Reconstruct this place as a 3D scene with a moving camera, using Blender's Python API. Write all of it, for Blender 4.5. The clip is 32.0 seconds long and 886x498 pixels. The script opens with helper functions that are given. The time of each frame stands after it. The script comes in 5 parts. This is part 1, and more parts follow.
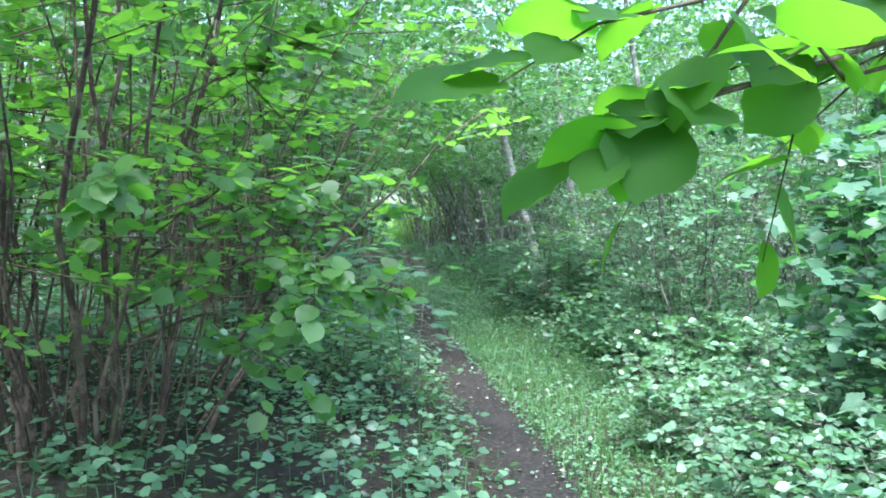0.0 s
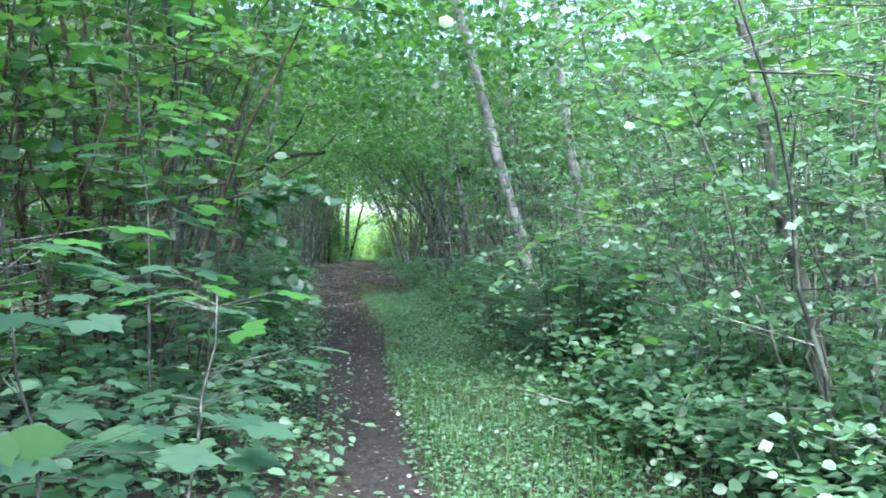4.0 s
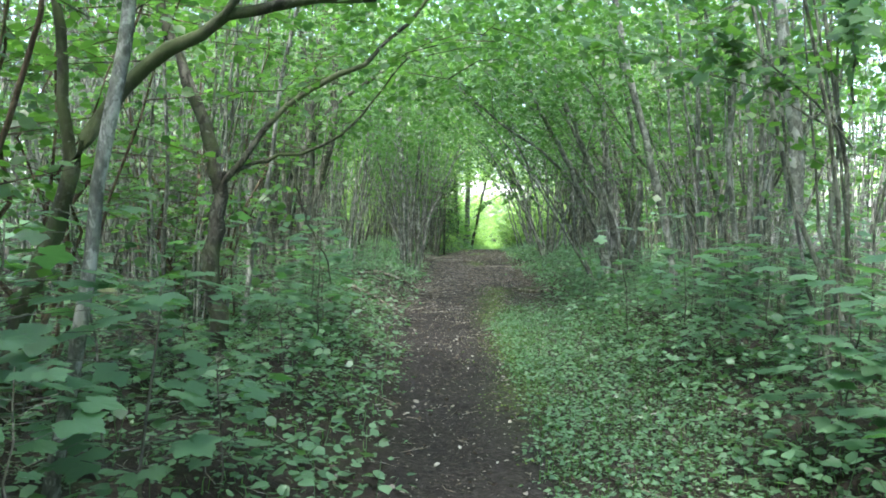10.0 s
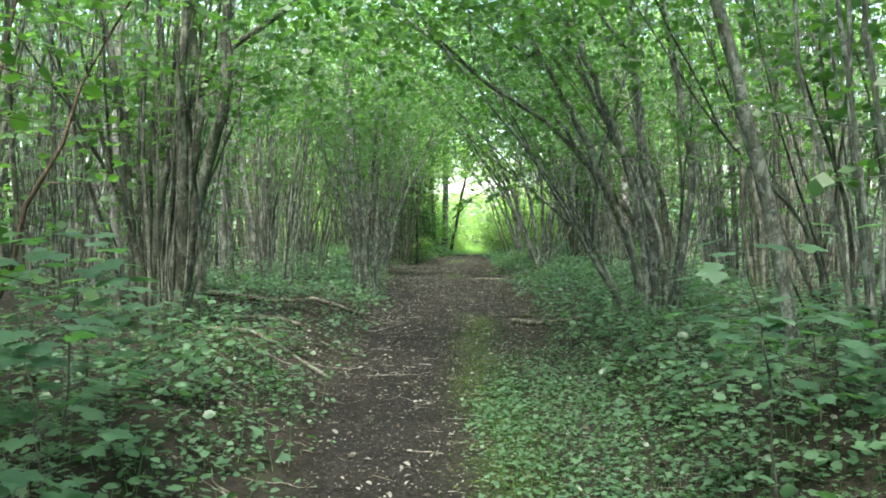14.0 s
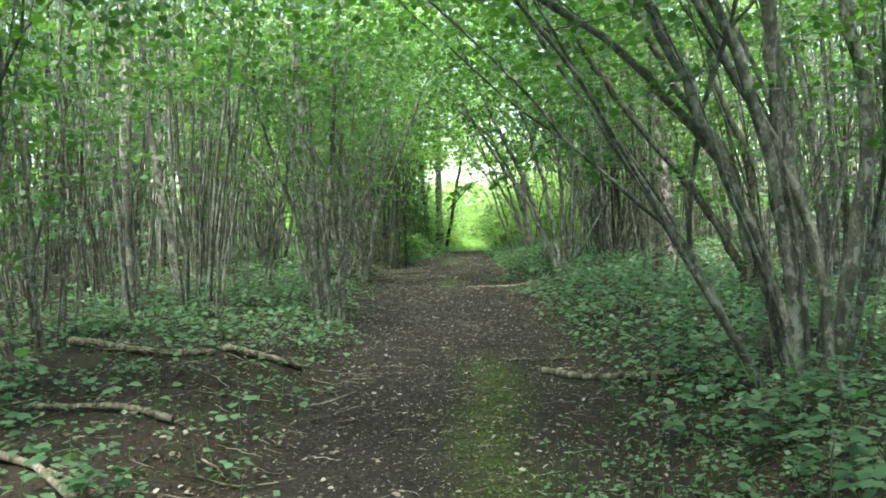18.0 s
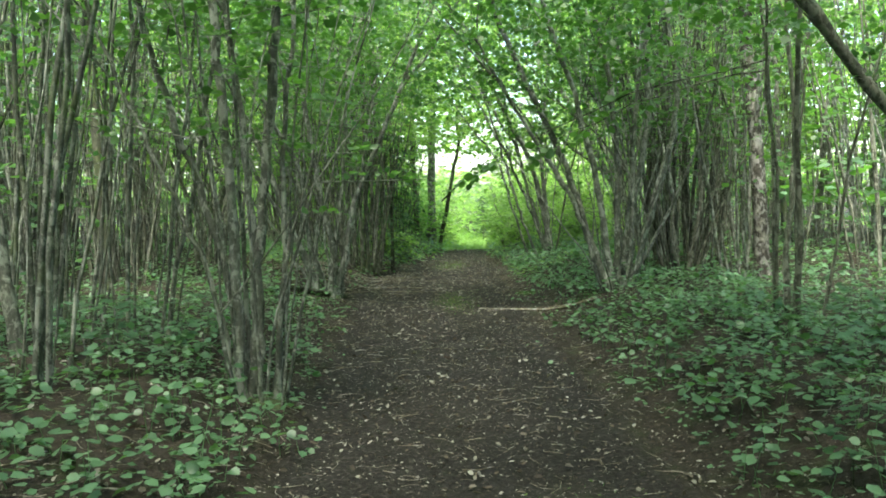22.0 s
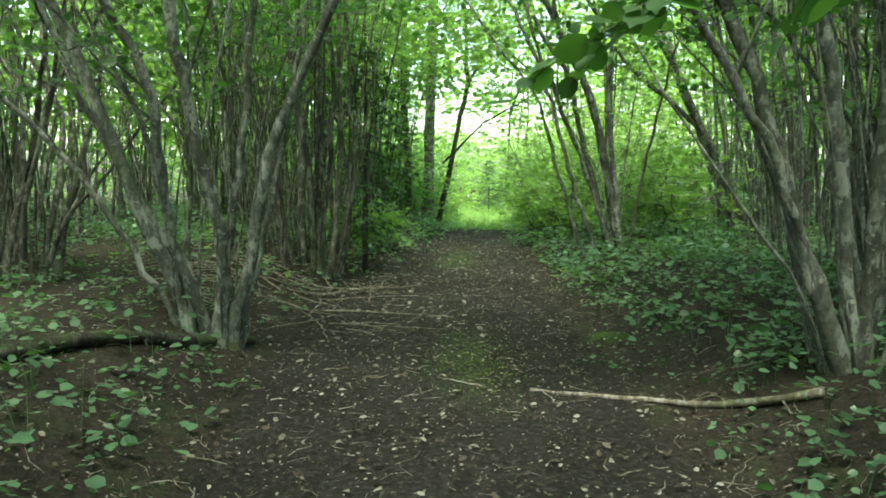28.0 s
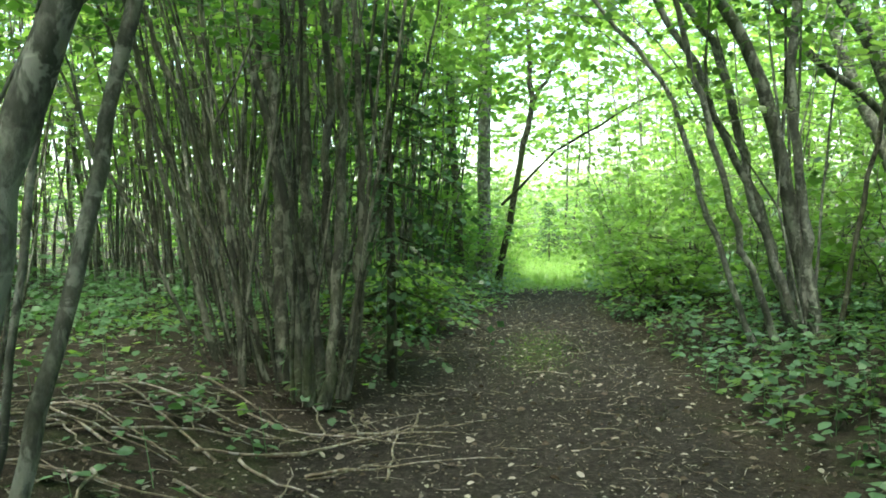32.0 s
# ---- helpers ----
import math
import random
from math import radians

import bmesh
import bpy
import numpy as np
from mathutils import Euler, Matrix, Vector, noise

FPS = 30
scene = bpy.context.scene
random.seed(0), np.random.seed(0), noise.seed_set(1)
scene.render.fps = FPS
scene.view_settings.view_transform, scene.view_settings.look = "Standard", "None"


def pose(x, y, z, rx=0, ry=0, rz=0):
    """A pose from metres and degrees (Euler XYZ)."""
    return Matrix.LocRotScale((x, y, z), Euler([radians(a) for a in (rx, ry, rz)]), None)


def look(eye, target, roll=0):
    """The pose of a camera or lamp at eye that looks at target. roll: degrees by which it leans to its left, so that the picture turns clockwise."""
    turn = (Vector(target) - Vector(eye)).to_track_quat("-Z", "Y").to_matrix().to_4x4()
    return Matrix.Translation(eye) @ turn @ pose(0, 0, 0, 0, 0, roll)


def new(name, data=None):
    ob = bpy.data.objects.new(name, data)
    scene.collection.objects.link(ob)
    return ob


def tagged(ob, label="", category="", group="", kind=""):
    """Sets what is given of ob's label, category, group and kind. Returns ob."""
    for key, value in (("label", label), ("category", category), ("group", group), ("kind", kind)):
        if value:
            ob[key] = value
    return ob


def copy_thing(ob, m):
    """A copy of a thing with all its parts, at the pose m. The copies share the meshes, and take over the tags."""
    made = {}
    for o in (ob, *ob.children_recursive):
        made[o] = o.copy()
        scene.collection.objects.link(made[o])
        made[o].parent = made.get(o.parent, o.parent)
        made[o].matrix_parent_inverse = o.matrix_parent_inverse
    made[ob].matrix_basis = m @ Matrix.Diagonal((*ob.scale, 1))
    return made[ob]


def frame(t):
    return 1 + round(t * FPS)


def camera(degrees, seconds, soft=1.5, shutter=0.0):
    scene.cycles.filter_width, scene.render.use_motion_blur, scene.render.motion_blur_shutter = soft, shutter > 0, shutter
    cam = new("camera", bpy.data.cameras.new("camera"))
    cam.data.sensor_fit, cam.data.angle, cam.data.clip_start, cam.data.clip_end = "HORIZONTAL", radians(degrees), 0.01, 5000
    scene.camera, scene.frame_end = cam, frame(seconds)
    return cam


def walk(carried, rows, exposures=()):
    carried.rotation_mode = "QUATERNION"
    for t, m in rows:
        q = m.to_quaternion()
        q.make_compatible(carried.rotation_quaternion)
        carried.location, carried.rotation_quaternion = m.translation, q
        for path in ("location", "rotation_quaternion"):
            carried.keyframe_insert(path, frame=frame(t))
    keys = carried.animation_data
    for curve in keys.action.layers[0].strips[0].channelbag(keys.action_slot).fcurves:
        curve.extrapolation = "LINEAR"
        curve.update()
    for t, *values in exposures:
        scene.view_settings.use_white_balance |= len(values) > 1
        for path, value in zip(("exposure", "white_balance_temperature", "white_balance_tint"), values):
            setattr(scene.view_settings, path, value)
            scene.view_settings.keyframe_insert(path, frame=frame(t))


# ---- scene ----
EXPOSURES = [(0, 3.05, 5450, 12), (2, 3.25, 5450, 14), (4, 3.08, 5400, 17), (7, 3.52, 5650, 18), (13, 3.28, 6350, 11), (19, 3.18, 6600, 6), (22, 2.98, 6750, 1), (27, 2.84, 6900, -5), (32, 3.0, 6750, 0)]
PATH = [
    (0.0, (-2.198, -18.905, 1.599), (-1.420, -13.968, 1.434), 1.51),
    (0.5, (-2.185, -18.768, 1.581), (-1.374, -13.844, 1.272), 0.71),
    (1.0, (-2.124, -18.353, 1.555), (-1.279, -13.428, 1.391), 1.16),
    (1.5, (-2.020, -17.861, 1.523), (-1.000, -12.967, 1.469), 2.77),
    (2.0, (-1.817, -17.290, 1.488), (-0.387, -12.501, 1.336), -1.22),
    (2.5, (-1.589, -16.691, 1.464), (-0.171, -11.900, 1.264), 0.26),
    (3.0, (-1.400, -16.052, 1.456), (-0.076, -11.235, 1.264), -0.25),
    (3.5, (-1.196, -15.415, 1.452), (-0.182, -10.521, 1.306), 1.22),
    (4.0, (-1.052, -14.729, 1.409), (-0.246, -9.794, 1.340), 1.59),
    (4.5, (-0.918, -14.139, 1.413), (-0.378, -9.169, 1.313), 0.46),
    (6.5, (-0.637, -11.574, 1.538), (-0.391, -6.590, 1.221), -0.42),
    (7.0, (-0.582, -10.896, 1.568), (-0.484, -5.910, 1.203), -0.93),
    (7.5, (-0.587, -10.285, 1.560), (-0.502, -5.291, 1.339), 0.31),
    (8.0, (-0.581, -9.691, 1.543), (-0.279, -4.707, 1.293), 0.39),
    (8.5, (-0.564, -9.127, 1.530), (-0.317, -4.142, 1.236), 1.31),
    (9.0, (-0.563, -8.561, 1.523), (-0.281, -3.576, 1.264), 0.80),
    (9.5, (-0.521, -7.929, 1.497), (-0.276, -2.940, 1.287), 0.45),
    (10.0, (-0.494, -7.266, 1.386), (-0.400, -2.270, 1.214), 0.51),
    (10.5, (-0.475, -6.708, 1.416), (-0.330, -1.713, 1.251), -1.10),
    (11.0, (-0.437, -6.078, 1.418), (-0.368, -1.081, 1.269), -0.56),
    (11.5, (-0.431, -5.450, 1.454), (-0.315, -0.453, 1.356), -0.94),
    (12.0, (-0.352, -4.841, 1.458), (-0.254, 0.157, 1.356), -1.01),
    (12.5, (-0.313, -4.218, 1.423), (-0.216, 0.781, 1.353), 0.41),
    (13.0, (-0.234, -3.621, 1.413), (-0.100, 1.374, 1.259), -1.05),
    (13.5, (-0.173, -3.049, 1.427), (-0.109, 1.949, 1.301), -0.71),
    (14.0, (-0.127, -2.496, 1.444), (0.070, 2.497, 1.271), -0.33),
    (14.5, (-0.051, -1.978, 1.461), (0.054, 3.014, 1.196), 0.69),
    (16.5, (0.185, 0.142, 1.523), (0.164, 5.131, 1.192), -1.07),
    (17.0, (0.177, 0.716, 1.524), (0.134, 5.710, 1.281), -1.04),
    (17.5, (0.133, 1.288, 1.517), (0.212, 6.286, 1.376), -0.71),
    (18.0, (0.129, 1.824, 1.496), (0.342, 6.814, 1.267), -2.19),
    (18.5, (0.133, 2.351, 1.487), (0.354, 7.337, 1.199), -0.91),
    (19.0, (0.120, 2.925, 1.487), (0.408, 7.905, 1.143), -1.04),
    (19.5, (0.145, 3.553, 1.452), (0.354, 8.533, 1.056), -0.51),
    (20.0, (0.114, 4.170, 1.437), (0.254, 9.156, 1.092), -0.31),
    (20.5, (0.081, 4.650, 1.474), (0.250, 9.629, 1.042), -2.38),
    (21.0, (0.083, 5.287, 1.479), (0.220, 10.265, 1.026), -1.41),
    (21.5, (0.039, 5.847, 1.501), (0.309, 10.827, 1.141), -1.89),
    (22.0, (0.073, 6.448, 1.501), (0.379, 11.431, 1.215), -1.14),
    (22.5, (0.061, 7.057, 1.478), (0.458, 12.033, 1.192), -1.41),
    (23.0, (0.119, 7.613, 1.447), (0.594, 12.582, 1.159), -1.40),
    (23.5, (0.126, 8.206, 1.401), (0.555, 13.177, 1.075), -0.48),
    (24.0, (0.163, 8.780, 1.420), (0.677, 13.742, 1.084), -1.07),
    (24.5, (0.180, 9.308, 1.404), (0.644, 14.279, 1.123), -0.60),
    (26.5, (0.323, 11.285, 1.348), (0.899, 16.243, 1.044), -0.50),
    (27.0, (0.352, 11.773, 1.357), (0.899, 16.730, 1.000), 1.02),
    (27.5, (0.338, 12.270, 1.375), (0.801, 17.231, 0.946), 0.44),
    (28.0, (0.357, 12.774, 1.388), (0.693, 17.740, 0.911), 0.36),
    (28.5, (0.329, 13.275, 1.384), (0.527, 18.246, 0.884), 1.75),
    (29.0, (0.332, 13.737, 1.388), (0.579, 18.712, 0.953), 0.22),
    (29.5, (0.355, 14.237, 1.402), (0.460, 19.222, 1.030), 0.06),
    (30.0, (0.362, 14.759, 1.405), (0.396, 19.757, 1.292), 0.74),
    (30.5, (0.396, 15.295, 1.391), (0.404, 20.291, 1.188), -0.54),
    (31.0, (0.398, 15.839, 1.374), (0.328, 20.833, 1.141), -0.26),
    (31.5, (0.393, 16.264, 1.389), (0.539, 21.254, 1.112), -1.67),
    (32.0, (0.441, 16.923, 1.348), (0.496, 21.918, 1.134), -0.95),
]
cam = camera(54.2, 32.0, 1.8)
walk(cam, [(t, look(eye, target, roll)) for t, eye, target, roll in PATH], EXPOSURES)

# ---- light ----
SUN_EL, SUN_AZ = 66.0, 198.0
world = bpy.data.worlds.new("world")
scene.world = world
world.use_nodes = True
wn = world.node_tree.nodes
sky = wn.new("ShaderNodeTexSky")
sky.sky_type = 'NISHITA'
sky.sun_disc = False
sky.sun_elevation = radians(SUN_EL)
sky.sun_rotation = radians(SUN_AZ)
sky.air_density, sky.dust_density, sky.ozone_density = 1.0, 3.0, 1.0
wn["Background"].inputs["Strength"].default_value = 0.15
world.node_tree.links.new(sky.outputs[0], wn["Background"].inputs["Color"])
sun = new("sun", bpy.data.lights.new("sun", 'SUN'))
sun.data.energy = 2.7
sun.data.angle = radians(24)
sun.data.color = (1.0, 0.95, 0.86)
sun.matrix_world = pose(0, 0, 40, 90 - SUN_EL, 0, 180 - SUN_AZ)

# ---- materials ----
def material(name, rough=0.8, spec=0.3):
    m = bpy.data.materials.new(name)
    m.use_nodes = True
    nt = m.node_tree
    b = nt.nodes["Principled BSDF"]
    b.inputs["Roughness"].default_value = rough
    b.inputs["Specular IOR Level"].default_value = spec
    return m, nt, b


def ramp(nt, src, stops):
    r = nt.nodes.new("ShaderNodeValToRGB")
    e = r.color_ramp.elements
    while len(e) < len(stops):
        e.new(0.5)
    for el, (p, c) in zip(e, stops):
        el.position, el.color = p, (*c, 1)
    nt.links.new(src, r.inputs[0])
    return r.outputs[0]


def noise_tex(nt, scale, detail=4, rough=0.6, stretch=None, dist=0.0):
    co = nt.nodes.new("ShaderNodeTexCoord")
    out = co.outputs["Object"]
    if stretch:
        mp = nt.nodes.new("ShaderNodeMapping")
        mp.inputs["Scale"].default_value = stretch
        nt.links.new(out, mp.inputs[0])
        out = mp.outputs[0]
    n = nt.nodes.new("ShaderNodeTexNoise")
    n.inputs["Scale"].default_value, n.inputs["Detail"].default_value = scale, detail
    n.inputs["Roughness"].default_value, n.inputs["Distortion"].default_value = rough, dist
    nt.links.new(out, n.inputs["Vector"])
    return n.outputs["Fac"]


def mix(nt, fac, a, b, kind='MIX'):
    n = nt.nodes.new("ShaderNodeMix")
    n.data_type, n.blend_type = 'RGBA', kind
    if isinstance(fac, float):
        n.inputs["Factor"].default_value = fac
    else:
        nt.links.new(fac, n.inputs["Factor"])
    for v, s in ((a, n.inputs["A"]), (b, n.inputs["B"])):
        if isinstance(v, tuple):
            s.default_value = (*v, 1)
        else:
            nt.links.new(v, s)
    return n.outputs["Result"]


def bump(nt, b, h, strength, dist=0.01):
    n = nt.nodes.new("ShaderNodeBump")
    n.inputs["Strength"].default_value, n.inputs["Distance"].default_value = strength, dist
    nt.links.new(h, n.inputs["Height"])
    nt.links.new(n.outputs[0], b.inputs["Normal"])


def leaf_material(name, dark, mid, light, through_col, gloss=0.35, share=0.42, rough=0.38):
    m, nt, b = material(name, rough, gloss)
    g = nt.nodes.new("ShaderNodeNewGeometry")
    c = ramp(nt, g.outputs["Random Per Island"], ((0.0, dark), (0.45, mid), (0.92, light), (1.0, light)))
    veins = noise_tex(nt, 60, 2)
    c = mix(nt, 0.35, c, ramp(nt, veins, ((0.3, (0.55, 0.55, 0.55)), (0.7, (1, 1, 1)))), 'MULTIPLY')
    nt.links.new(c, b.inputs["Base Color"])
    t = nt.nodes.new("ShaderNodeBsdfTranslucent")
    tc = ramp(nt, g.outputs["Random Per Island"], ((0.0, tuple(v * 0.75 for v in through_col)), (1.0, through_col)))
    nt.links.new(tc, t.inputs["Color"])
    s = nt.nodes.new("ShaderNodeMixShader")
    s.inputs[0].default_value = share
    out = nt.nodes["Material Output"]
    nt.links.new(b.outputs[0], s.inputs[1])
    nt.links.new(t.outputs[0], s.inputs[2])
    nt.links.new(s.outputs[0], out.inputs["Surface"])
    return m


M_HAZEL = leaf_material("hazel_leaf", (0.03, 0.078, 0.028), (0.05, 0.115, 0.04), (0.08, 0.155, 0.055), (0.13, 0.33, 0.04), 0.5, 0.4, 0.45)
M_MAPLE = leaf_material("maple_leaf", (0.036, 0.092, 0.05), (0.06, 0.132, 0.072), (0.09, 0.175, 0.095), (0.11, 0.31, 0.065), 0.5, 0.4, 0.46)
M_HERB = leaf_material("herb_leaf", (0.042, 0.1, 0.048), (0.075, 0.16, 0.08), (0.12, 0.22, 0.12), (0.15, 0.36, 0.08), 0.6, 0.3, 0.42)
M_PALE = leaf_material("pale_leaf", (0.05, 0.115, 0.055), (0.08, 0.165, 0.085), (0.12, 0.22, 0.125), (0.14, 0.33, 0.09), 0.6, 0.35, 0.45)
# yellow-green leaf, with the clearing's sunlight put into its lighter colours
M_BRIGHT = leaf_material("sunlit_edge_leaf", (0.075, 0.15, 0.036), (0.11, 0.21, 0.055), (0.16, 0.28, 0.08), (0.31, 0.55, 0.1), 0.4, 0.5)
M_SUNNY = leaf_material("sunlit_hazel_leaf", (0.04, 0.1, 0.028), (0.06, 0.14, 0.038), (0.09, 0.18, 0.05), (0.22, 0.52, 0.04), 0.45, 0.5, 0.45)
M_OVER = leaf_material("backlit_leaf", (0.035, 0.1, 0.02), (0.05, 0.125, 0.025), (0.065, 0.15, 0.03), (0.21, 0.52, 0.02), 0.15, 0.6, 0.55)
M_GRASS = leaf_material("grass_blade", (0.045, 0.11, 0.035), (0.068, 0.15, 0.048), (0.1, 0.2, 0.07), (0.14, 0.35, 0.06), 0.22, 0.35)
M_MOSSLEAF = leaf_material("moss_leaf", (0.05, 0.08, 0.02), (0.08, 0.12, 0.028), (0.12, 0.17, 0.04), (0.16, 0.3, 0.04), 0.3, 0.3, 0.6)
M_SPRUCE = leaf_material("spruce_needle", (0.03, 0.075, 0.034), (0.045, 0.1, 0.045), (0.065, 0.13, 0.06), (0.08, 0.2, 0.05), 0.3, 0.25)
M_LITTER = leaf_material("fallen_leaf", (0.032, 0.023, 0.017), (0.1, 0.08, 0.06), (0.35, 0.34, 0.3), (0.2, 0.16, 0.1), 0.3, 0.15, 0.6)


def bark_material(name, dark, mid, light, scale=14, stretch=(1, 1, 0.25), b_strength=0.5, spots=None, green=0.0):
    m, nt, b = material(name, 0.85, 0.25)
    n1 = noise_tex(nt, scale, 5, 0.65, stretch)
    n2 = noise_tex(nt, 2.2, 3, 0.5)
    c = ramp(nt, n1, ((0.25, dark), (0.5, mid), (0.75, light)))
    c = mix(nt, 0.6, c, ramp(nt, n2, ((0.3, (0.52, 0.53, 0.46)), (0.7, (1, 1, 1)))), 'MULTIPLY')
    fine = noise_tex(nt, 48, 4, 0.7, (1, 1, 0.5))
    c = mix(nt, 0.75, c, ramp(nt, fine, ((0.34, (0.45, 0.43, 0.4)), (0.52, (0.95, 0.95, 0.95)), (0.68, (1.5, 1.5, 1.45)))), 'MULTIPLY')
    blotch = noise_tex(nt, 8, 4, 0.65, (1, 1, 0.5), 0.6)
    c = mix(nt, ramp(nt, blotch, ((0.42, (0.8, 0.8, 0.8)), (0.49, (0, 0, 0)))), c, tuple(v * 0.9 for v in dark))
    lichen = noise_tex(nt, 12, 4, 0.7, (1, 1, 0.6), 0.4)
    c = mix(nt, ramp(nt, lichen, ((0.52, (0, 0, 0)), (0.58, (0.5, 0.5, 0.5)))), c, tuple(min(0.46, v * 1.35) for v in light))
    oi = nt.nodes.new("ShaderNodeObjectInfo")
    c = mix(nt, 0.5, c, ramp(nt, oi.outputs["Random"], ((0.0, (0.62, 0.62, 0.57)), (1.0, (1.0, 1.0, 1.0)))), 'MULTIPLY')
    moss = noise_tex(nt, 1.3, 4, 0.7)
    mf = ramp(nt, moss, ((0.56 - green, (0, 0, 0)), (0.68 - green, (0.6 + green, 0.6 + green, 0.6 + green))))
    c = mix(nt, mf, c, (0.07, 0.095, 0.035))
    if spots:
        s = noise_tex(nt, 9, 3, 0.6, (1, 1, 2.6))
        sf = ramp(nt, s, ((0.66, (0, 0, 0)), (0.73, (0.8, 0.8, 0.8))))
        c = mix(nt, sf, c, spots)
    nt.links.new(c, b.inputs["Base Color"])
    bump(nt, b, fine, b_strength, 0.008)
    return m


M_BARK = bark_material("hazel_bark", (0.042, 0.046, 0.037), (0.105, 0.113, 0.09), (0.225, 0.235, 0.195))
M_BARKRED = bark_material("young_hazel_bark", (0.04, 0.028, 0.02), (0.085, 0.062, 0.042), (0.16, 0.125, 0.09))
M_GREY = bark_material("grey_bark", (0.058, 0.066, 0.056), (0.145, 0.159, 0.138), (0.31, 0.328, 0.297), 11, (1, 1, 0.6), 0.8, (0.4, 0.42, 0.36))
M_BIRCH = bark_material("birch_bark", (0.16, 0.16, 0.145), (0.29, 0.288, 0.27), (0.42, 0.417, 0.4), 6, (1, 1, 0.8), 0.3, (0.06, 0.055, 0.05))
M_OLDBIRCH = bark_material("old_birch_bark", (0.025, 0.022, 0.02), (0.08, 0.075, 0.068), (0.5, 0.49, 0.46), 7, (1, 1, 1.2), 0.9)
M_DARK = bark_material("dark_bark", (0.018, 0.018, 0.014), (0.044, 0.045, 0.035), (0.1, 0.103, 0.082), 16, (1, 1, 0.3), 0.9, (0.22, 0.23, 0.19), 0.1)
M_DEAD = bark_material("dead_wood", (0.1, 0.085, 0.064), (0.25, 0.222, 0.175), (0.46, 0.42, 0.345), 18, (1, 1, 0.3), 0.5)


M_ROT = bark_material("rotten_wood", (0.03, 0.025, 0.02), (0.13, 0.115, 0.09), (0.34, 0.315, 0.26), 16, (1, 1, 0.5), 1.0, (0.05, 0.042, 0.034))


# ---- the lie of the land ----
EDGE_Y = [-40, -19, -16, -14, -10, -7, -4, -1, 4, 7, 10, 13, 16, 19, 22, 25, 28, 32, 40, 90]
EDGE_L = [-6.5, -2.45, -1.4, -0.9, -0.66, -0.72, -0.64, -0.6, -0.7, -0.62, -0.5, -0.45, -0.4, -0.35, -0.15, 0.45, 1.3, 2.0, 3.1, 9.8]
EDGE_R = [-6.1, -2.05, -1.05, -0.6, -0.36, -0.22, 0.0, 0.25, 0.3, 0.95, 1.4, 1.55, 1.65, 1.75, 1.9, 2.15, 2.3, 2.8, 4.0, 11.0]
BANK_R = [-5.2, -1.0, -0.2, 0.3, 0.5, 0.7, 0.9, 1.0, 1.2, 1.4, 1.6, 1.75, 1.9, 2.1, 2.25, 2.4, 2.5, 3.0, 4.3, 11.4]


def smooth(v, a, b):
    k = np.clip((v - a) / (b - a), 0, 1)
    return k * k * (3 - 2 * k)


def wob(x, y):
    return 0.5 * np.sin(1.7 * x + 0.6 * y) * np.sin(1.1 * y - 0.7 * x) + 0.3 * np.sin(3.9 * x - 2.1 * y + 1) + 0.2 * np.sin(5.3 * y + 4.1 * x)


def gz(x, y):
    """Height of the ground: a worn hollow path between low banks."""
    x, y = np.asarray(x, float), np.asarray(y, float)
    l, r = np.interp(y, EDGE_Y, EDGE_L), np.interp(y, EDGE_Y, BANK_R)
    up = smooth(l - x, -0.05, 1.1) + smooth(x - r, -0.05, 1.2)
    return 0.33 * up + 0.1 * smooth(y, 14, 24) - 0.65 * smooth(y, 29, 42) + 0.03 * wob(x, y) * (0.25 + up) + 0.5 * smooth(np.hypot(x, y - 10), 60, 160)


def on_path(x, y):
    """1 on the worn earth, 0 off it."""
    l, r = np.interp(y, EDGE_Y, EDGE_L), np.interp(y, EDGE_Y, EDGE_R)
    return smooth(x - l, -0.25, 0.2) * smooth(r - x, -0.25, 0.2) * (1 - 0.9 * smooth(y, 29.5, 32))


# ---- mesh tools ----
def make_mesh(name, verts, quads, tris=None, smooth_faces=True):
    me = bpy.data.meshes.new(name)
    verts = np.asarray(verts, np.float32)
    me.vertices.add(len(verts))
    me.vertices.foreach_set("co", verts.ravel())
    q = np.asarray(quads, np.int32).reshape(-1, 4) if quads is not None and len(quads) else np.zeros((0, 4), np.int32)
    t = np.asarray(tris, np.int32).reshape(-1, 3) if tris is not None and len(tris) else np.zeros((0, 3), np.int32)
    me.loops.add(q.size + t.size)
    me.loops.foreach_set("vertex_index", np.concatenate([q.ravel(), t.ravel()]))
    me.polygons.add(len(q) + len(t))
    starts = np.concatenate([np.arange(len(q)) * 4, q.size + np.arange(len(t)) * 3]).astype(np.int32)
    me.polygons.foreach_set("loop_start", starts)
    me.polygons.foreach_set("use_smooth", np.full(len(q) + len(t), smooth_faces))
    me.update(calc_edges=True)
    return me


def part(name, me, mat, parent=None, label="", kind=""):
    ob = new(name, me)
    if not me.materials:
        me.materials.append(mat)
    if parent:
        ob.parent = parent
    return tagged(ob, label, kind=kind)


def thing(name, x, y, z, label, category, group=""):
    e = new(name)
    e.location = (x, y, z)
    e.empty_display_size = 0.1
    return tagged(e, label, category, group)


